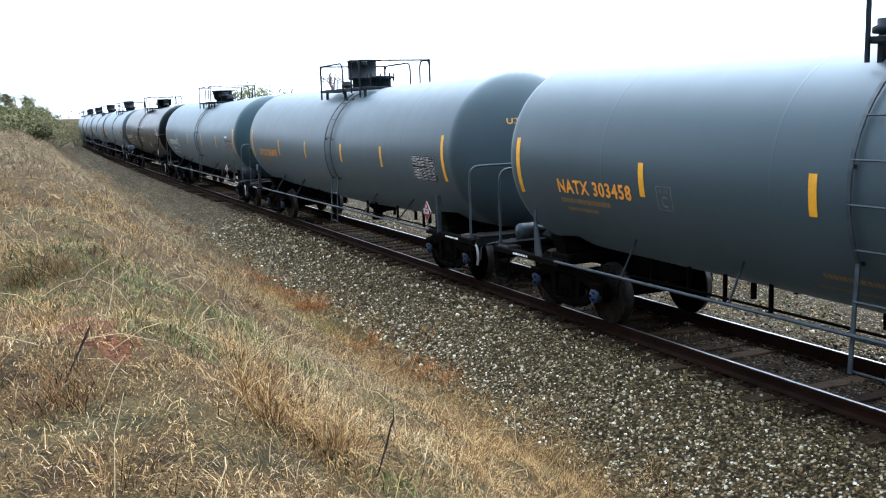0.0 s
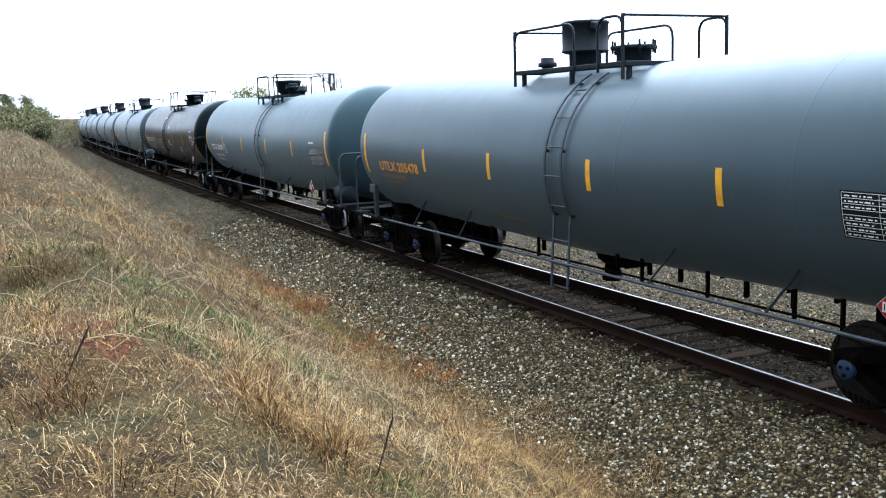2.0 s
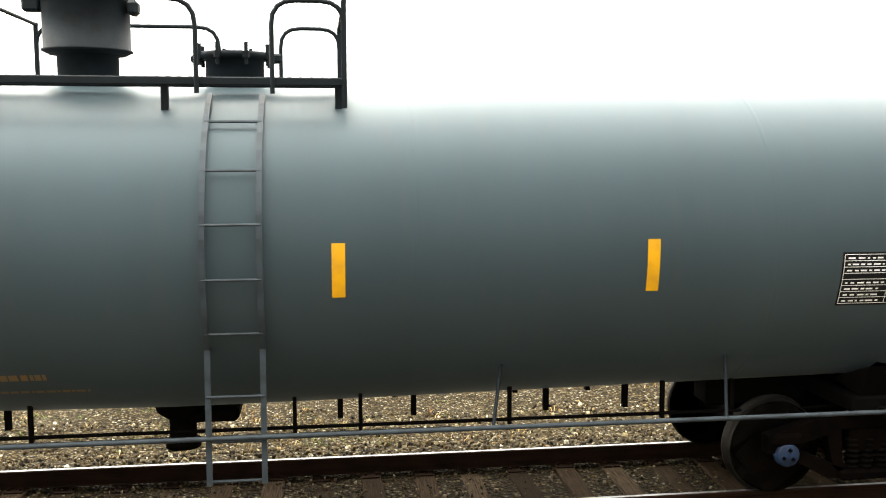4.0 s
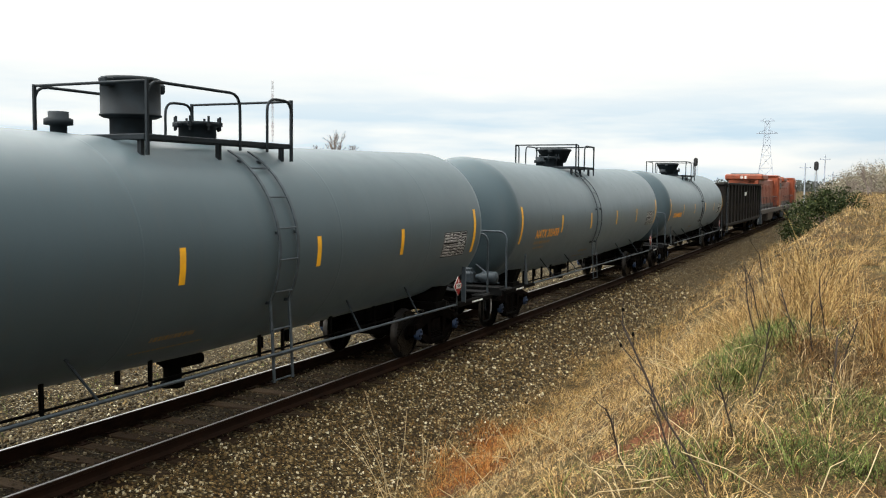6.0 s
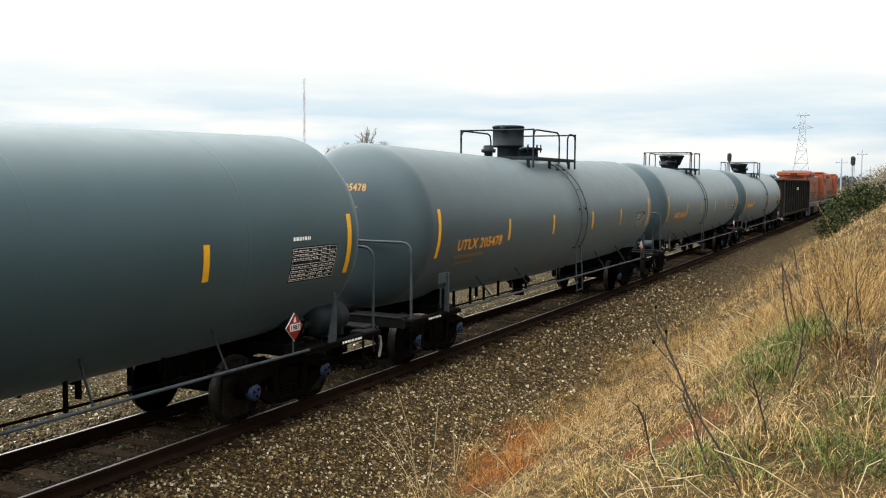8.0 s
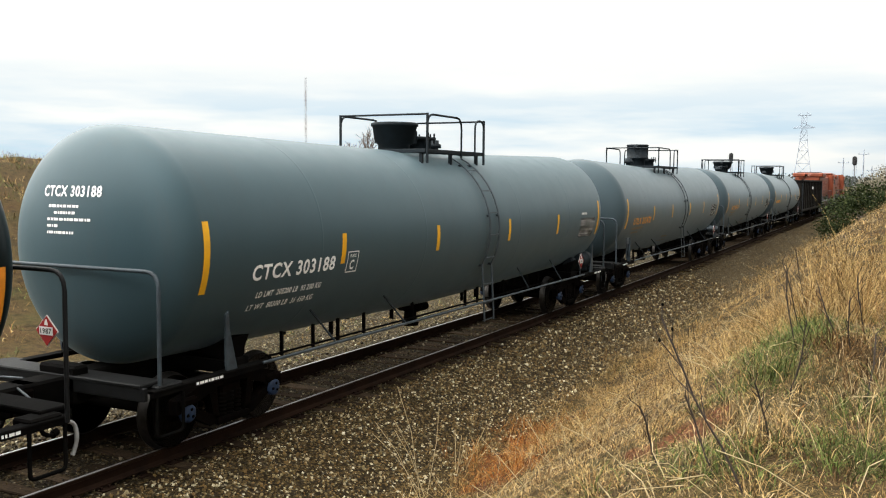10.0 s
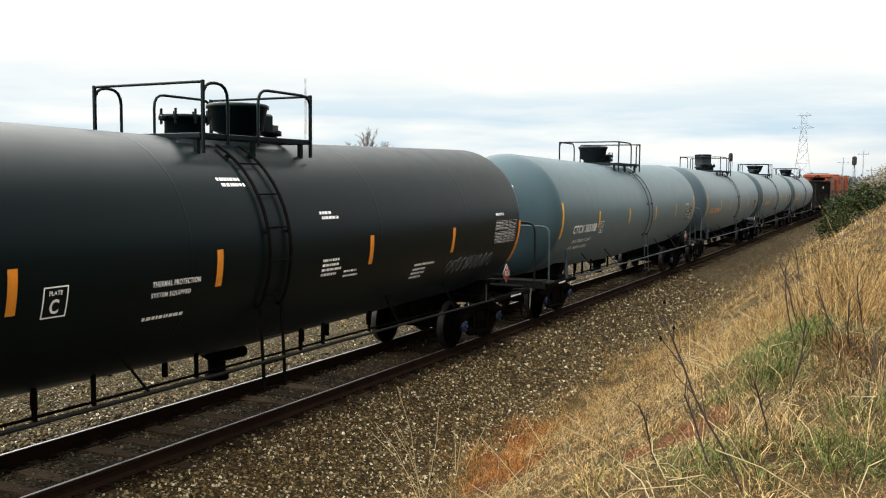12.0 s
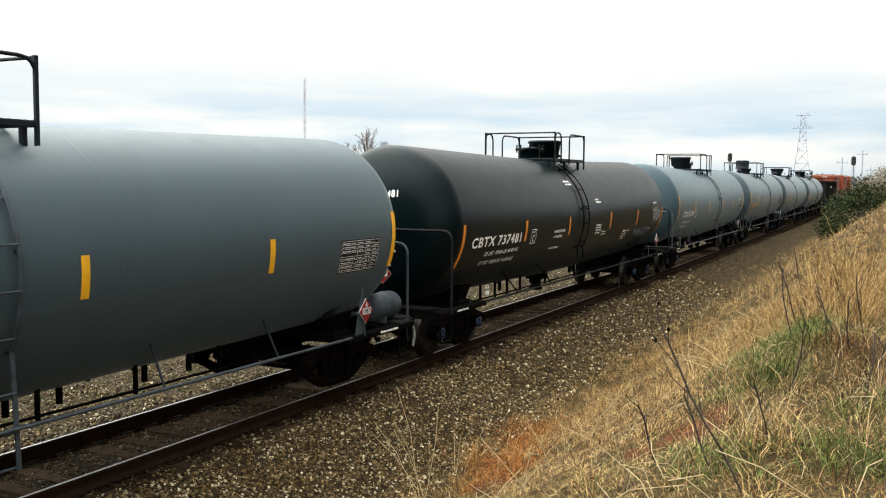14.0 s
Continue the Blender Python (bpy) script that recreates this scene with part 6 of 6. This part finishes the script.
        blades(name, x, y, rng, 0.13, 0.006, 1.0, mat, label, a, s, 1)
    # the rest of the bank, round and behind the viewpoint
    for name, dens, mat, label in (("bank_straw", 62, STRAW, "straw-coloured grass on the top of the bank"), ("bank_grey_grass", 50, GREYG, "grey grass on the top of the bank"), ("bank_brown_grass", 22, RUSSET, "brown grass on the top of the bank")):
        parts = [field(rng, -2.7, 2.7, 2.6, 9.6, dens), field(rng, -24, 24, 9.5, 14.0, dens)]
        x, y = (np.concatenate([p[i] for p in parts]) for i in (0, 1))
        blades(name, x, y, rng, 0.17, 0.0045, 1.2, mat, label, bends=1)
    # dark brown tussocks between the pale grass
    x, y = field(rng, -16, -2.5, 4.6, 9.4, 1.3)
    x2, y2 = field(rng, 2.5, 16, 4.6, 9.4, 0.8)
    x, y, a, s = tufts(rng, (np.concatenate([x, x2]), np.concatenate([y, y2])), 90, 0.085)
    blades("umber_tussocks", x, y, rng, 0.17, 0.0021, 1.05, UMBER, "dark brown withered tussocks in the grass", a, s, 1)
    # orange-brown tufts on the red soil at the gravel's edge
    cx, cy = (np.concatenate([rng.normal(c[i], 0.42, 34) for c in SOIL_SPOTS[6:9]]) for i in (0, 1))
    x, y, a, s = tufts(rng, (cx, cy), 40, 0.06)
    blades("rust_tufts", x, y, rng, 0.19, 0.0026, 1.0, RUST, "rust-coloured grass tufts on red soil", a, s)
    def clumps(name, centres, count, reach, per, radius, height, width, lean, mat, label):
        c = np.repeat(np.array(centres), count, 0) + rng.normal(0, reach, (count * len(centres), 2))
        x, y, a, s = tufts(rng, (c[:, 0], c[:, 1]), per, radius)
        blades(name, x, y, rng, height, width, lean, mat, label, a, s)
    clumps("golden_tussocks", [(10.7, 0.82), (11.1, 0.55), (10.0, 0.50), (12.0, 0.75), (13.2, 0.6)], 4, 0.16, 70, 0.05, 0.58, 0.0017, 0.42, STRAW, "dense upright golden grass on the shoulder of the bank")
    clumps("russet_tussocks", [(10.4, 0.75), (11.5, 0.85), (9.4, 0.35), (7.7, 0.10)], 4, 0.15, 60, 0.06, 0.46, 0.0017, 0.5, RUSSET, "upright brown grass on the shoulder of the bank")
    clumps("bent_pale_grass", [(5.6, 0.75), (6.2, 0.65), (5.1, 0.5), (6.7, 0.35), (4.8, 0.95), (7.3, 0.7), (5.7, 0.25)], 3, 0.24, 40, 0.08, 0.32, 0.0014, 1.25, GREYG, "long bent pale grass lying over the bank")
    clumps("bent_straw", [(5.2, 0.8), (6.5, 0.95), (5.9, 0.35), (4.7, 0.45), (7.6, 0.3)], 2, 0.25, 40, 0.08, 0.30, 0.0014, 1.15, STRAW, "long bent straw lying over the bank")
    clumps("green_clumps", [(8.5, 0.8), (7.2, 1.0), (5.1, 0.15), (6.2, 0.05), (9.9, 1.1), (9.2, 0.9), (5.0, 0.8), (7.9, 0.95)], 9, 0.22, 44, 0.07, 0.17, 0.0024, 1.0, GREENG, "bright new green grass on the bank")
    clumps("dark_undergrowth", [(7.5, 0.42), (7.9, 0.55), (6.6, 0.12), (7.1, 0.25), (-9.5, 0.12), (-9.8, 0.35), (-5.2, 0.15)], 5, 0.14, 60, 0.07, 0.20, 0.0022, 1.0, UMBER, "dark brown grass clumps in the hollows of the bank")
    clumps("brown_clumps", [(-6.3, 1.42), (-5.3, 1.2), (-4.95, 1.42), (-4.85, 1.62), (-7.2, 0.25)], 4, 0.11, 70, 0.06, 0.22, 0.0022, 0.9, RUSSET, "round brown clumps of withered grass")
    clumps("grey_haze_grass", [(-7.9, 2.25), (-7.2, 1.9), (-8.6, 2.7), (-10.2, 3.7), (-6.0, 2.1), (-9.3, 3.0)], 12, 0.32, 44, 0.08, 0.24, 0.0013, 1.0, GREYG, "fine grey feathery grass on the bank")
    clumps("edge_rust_tufts", [(-18.4, 5.5), (-22.5, 5.4), (-14.5, 5.6), (-20.3, 5.5), (-12.8, 5.5)], 14, 0.42, 34, 0.07, 0.22, 0.0030, 1.0, RUST, "rust-coloured tufts along the gravel edge")
    # single stout stems that lie or stand in the grass
    sh = Shape()
    prng = random.Random(31)
    for i in range(460):
        side = -1 if i % 3 == 0 else 1
        x, y = side * prng.uniform(3.6, 14), prng.uniform(0.1, 5.2)
        z = float(ground_z(x, y))
        a, tilt, n = prng.uniform(0, 6.28), prng.uniform(0.5, 1.35), prng.uniform(0.2, 0.6)
        d = Vector((math.cos(a) * math.sin(tilt), math.sin(a) * math.sin(tilt), math.cos(tilt)))
        p = Vector((x, y, z))
        sh.pipe([p, p + d * n * 0.5 + Vector((0, 0, 0.02)), p + d * n + Vector((prng.uniform(-0.08, 0.08), prng.uniform(-0.08, 0.08), -0.05))], prng.uniform(0.0016, 0.0030), 4)
    tagged(new("dry_stems", plain_mesh("dry_stems", sh, PALE)), "single pale dry stems in the grass", "grass", kind="stuff")


def build_twig(x, y, h, lean, seed, pods=False, label="bare thorny weed stem in the grass"):
    """A dead weed: one crooked stem with a few side twigs."""
    rng = random.Random(seed)
    weed = thing("dead_weed", label, "weed", "dead weeds on the bank", pose(x, y, float(ground_z(x, y)) - 0.03))
    sh = Shape()
    p, d = Vector((0, 0, 0)), Vector((lean[0], lean[1], 1)).normalized()
    path = [p.copy()]
    twigs = []
    for i in range(7):
        d = (d + Vector((rng.uniform(-0.13, 0.13), rng.uniform(-0.13, 0.13), rng.uniform(-0.05, 0.1)))).normalized()
        p = p + d * h / 7
        path.append(p.copy())
        if i > 1:
            twigs.append((p.copy(), d.copy(), h * rng.uniform(0.12, 0.34)))
    sh.pipe(path, 0.0052, 6)
    part("stem", plain_mesh("stem", sh, TWIG), None, weed)
    for p, d, n in twigs:
        s2 = Shape()
        e = (d + Vector((rng.uniform(-1, 1), rng.uniform(-1, 1), rng.uniform(-0.2, 0.6)))).normalized()
        q = p + e * n * 0.6
        s2.rod(p, q, 0.0032, 0.0024, n=5, caps=False)
        s2.rod(q, q + (e + Vector((0, 0, 0.6))).normalized() * n * 0.4, 0.0024, 0.0012, n=5, caps=False)
        twig = part("twig", plain_mesh("twig", s2, TWIG), None, weed)
        if pods and rng.random() < 0.55:
            part("seed_pod", Shape().lathe([(0.001, -0.011), (0.006, -0.006), (0.008, 0.0), (0.006, 0.006), (0.001, 0.011)], 8, "z", tuple(q)), DARK, twig, "dark dry seed pod")
    return weed


def build_plume(x, y, n, h, seed, lean=(0.3, 0.0), spread=0.30, r=0.0026, mat=STRAW):
    """A tussock of tall straw with feathery heads."""
    rng = random.Random(seed)
    t = thing("grass_tussock", "tall pale straw tussock with feathery seed heads", "grass tussock", "tussocks on the bank", pose(x, y, float(ground_z(x, y)) - 0.03))
    st, hd = Shape(), Shape()
    for _ in range(n):
        a = rng.uniform(0, 6.28)
        b = Vector((math.cos(a), math.sin(a), 0)) * spread * rng.random()
        d = Vector((lean[0] + rng.gauss(0, 0.24), lean[1] + rng.gauss(0, 0.24), 1)).normalized()
        k = h * rng.uniform(0.6, 1.1)
        m, e = b + d * k * 0.55, b + d * k + Vector((lean[0] * 0.25 * k, lean[1] * 0.25 * k, -0.08 * k))
        st.pipe([b, m, e], r, 4)
        for j in range(14):
            s = 0.62 + 0.38 * j / 14
            c = m + (e - m) * max(0.0, (s - 0.5) / 0.5)
            o = Vector((rng.gauss(0, 1), rng.gauss(0, 1), rng.gauss(0.6, 0.8))).normalized() * 0.035
            w = o.cross(Vector((0.3, 0.5, 0.9))).normalized() * 0.004
            hd.add([c - w, c + w, c + o], [(0, 1, 2)])
    tagged(part("straw", plain_mesh("straw", st, mat), None, t), kind="stuff")
    tagged(part("plume", plain_mesh("plume", hd, STRAW), None, t), kind="stuff")
    return t


SWAYING = []


def build_weeds():
    SWAYING.append(build_twig(4.36, 0.66, 0.95, (0.25, 0.52), 3, True))
    build_twig(5.3, 1.3, 0.42, (-0.3, 0.25), 8)
    build_twig(6.6, 0.75, 0.55, (0.35, -0.25), 12)
    SWAYING.append(build_twig(8.2, 0.9, 0.70, (0.1, 0.25), 15))
    SWAYING.append(build_twig(9.6, 1.0, 0.75, (-0.05, 0.2), 18))
    build_twig(6.3, 0.25, 0.55, (0.2, 0.1), 22)
    for i, (x, y, h, lx, ly) in enumerate(((4.75, 0.88, 0.45, 0.3, 0.5), (5.35, 0.70, 0.32, 0.1, 0.2), (7.55, 0.42, 0.42, -0.3, 0.2), (7.9, 0.52, 0.50, 0.2, 0.3), (7.2, 0.22, 0.40, 0.3, -0.2), (8.3, 0.35, 0.55, -0.2, 0.3), (10.9, 1.0, 0.85, -0.25, 0.4))):
        build_twig(x, y, h, (lx, ly), 300 + i)
    build_twig(-5.6, 0.2, 0.40, (0.3, 0.2), 25)
    build_twig(-4.6, 1.7, 0.40, (0.2, 0.5), 27)
    for i, (x, y, n, h, l) in enumerate(((11.2, 0.85, 26, 0.62, (0.3, -0.05)), (12.2, 1.1, 24, 0.66, (0.3, 0.05)), (10.0, 0.6, 22, 0.55, (0.35, 0.0)), (13.6, 0.9, 24, 0.7, (0.25, 0.05)), (15.2, 1.3, 24, 0.7, (0.2, 0.05)),
                                         (9.2, 0.55, 16, 0.55, (0.5, -0.2)), (14.0, 3.0, 16, 0.6, (0.1, 0.1)), (17, 2.2, 16, 0.6, (0.1, 0.1)), (-12, 2.5, 14, 0.5, (0.1, 0)), (-15, 1.2, 14, 0.55, (0.1, 0.1)))):
        build_plume(x, y, n, h, 200 + i, l)
    # pale dead stalks that stand in the gravel's edge
    build_plume(10.25, 5.55, 6, 1.5, 230, (-0.12, 0.16), 0.12, 0.0046, PALE)
    build_plume(11.3, 5.6, 4, 0.7, 231, (0.10, 0.1), 0.10, 0.004, PALE)


def place_cars():
    """All vehicles of the train, with their place along it and their keyed wheels."""
    train = []
    plain = None
    for i, (c, spec) in enumerate(CARS):
        wheels = []
        if i > 6 and plain is not None:
            car = copy_thing(plain, Matrix.Identity(4))
        else:
            car = build_tank_car(spec, wheels)
            if i == 6:
                plain = car
        train.append((car, c, spec["truck_x"], wheels if 1 <= i <= 5 else []))
    lead = CARS[0][0]
    train.append((build_gondola([]), lead + 19.5, 8.0, []))
    loco = build_locomotive([])
    train.append((loco, lead + 42.0, 7.2, []))
    train.append((copy_thing(loco, Matrix.Identity(4)), lead + 64.0, 7.2, []))
    return train


def travelled(t):
    """How far the train has come since the clip's start."""
    return 5.282 * t + 0.5 * 0.0899 * t * t


def motions():
    # weeds nod in the draught of the train
    for k, weed in enumerate(SWAYING):
        p = weed.matrix_world.translation.copy() if weed.parent is None else weed.location.copy()
        walk(weed, [(0.5 * i, pose(p.x, p.y, p.z, 1.6 * math.sin(1.9 * i + k), 2.2 * math.sin(1.3 * i + 2 * k), 0)) for i in range(29)])
    for car, c, b, wheels in TRAIN:
        rows = []
        for i in range(29):
            t = 0.5 * i
            s = c + travelled(t)
            p, q = on_track(s - b), on_track(s + b)
            mid = (p + q) / 2
            rows.append((t, pose(mid.x, mid.y, 0, 0, 0, math.degrees(math.atan2(q.y - p.y, q.x - p.x)))))
        walk(car, rows)
        for w in wheels:
            x = w.matrix_local.translation.x
            walk(w, [(0.1 * i, pose(x, 0, 0.457, 0, math.degrees(travelled(0.1 * i) / 0.457) % 360, 0)) for i in range(141)])


build_ground()
build_track()
TRAIN = place_cars()
for sx, sy, top in ((147, 8.75, 6.76), (147, 26.2, 7.35)):
    build_signal(pose(sx, sy, float(ground_z(sx, sy)) - 0.1), top - float(ground_z(sx, sy)), 0)
for sx, sy, top in ((190, 13.3, 8.4), (205, 10.6, 10.4), (214, 9.4, 7.2)):
    build_pole(sx, sy, top)
build_pylon()
build_mast()
build_plants()
far_woods()
scatter_stones()
build_grass()
build_weeds()
motions()
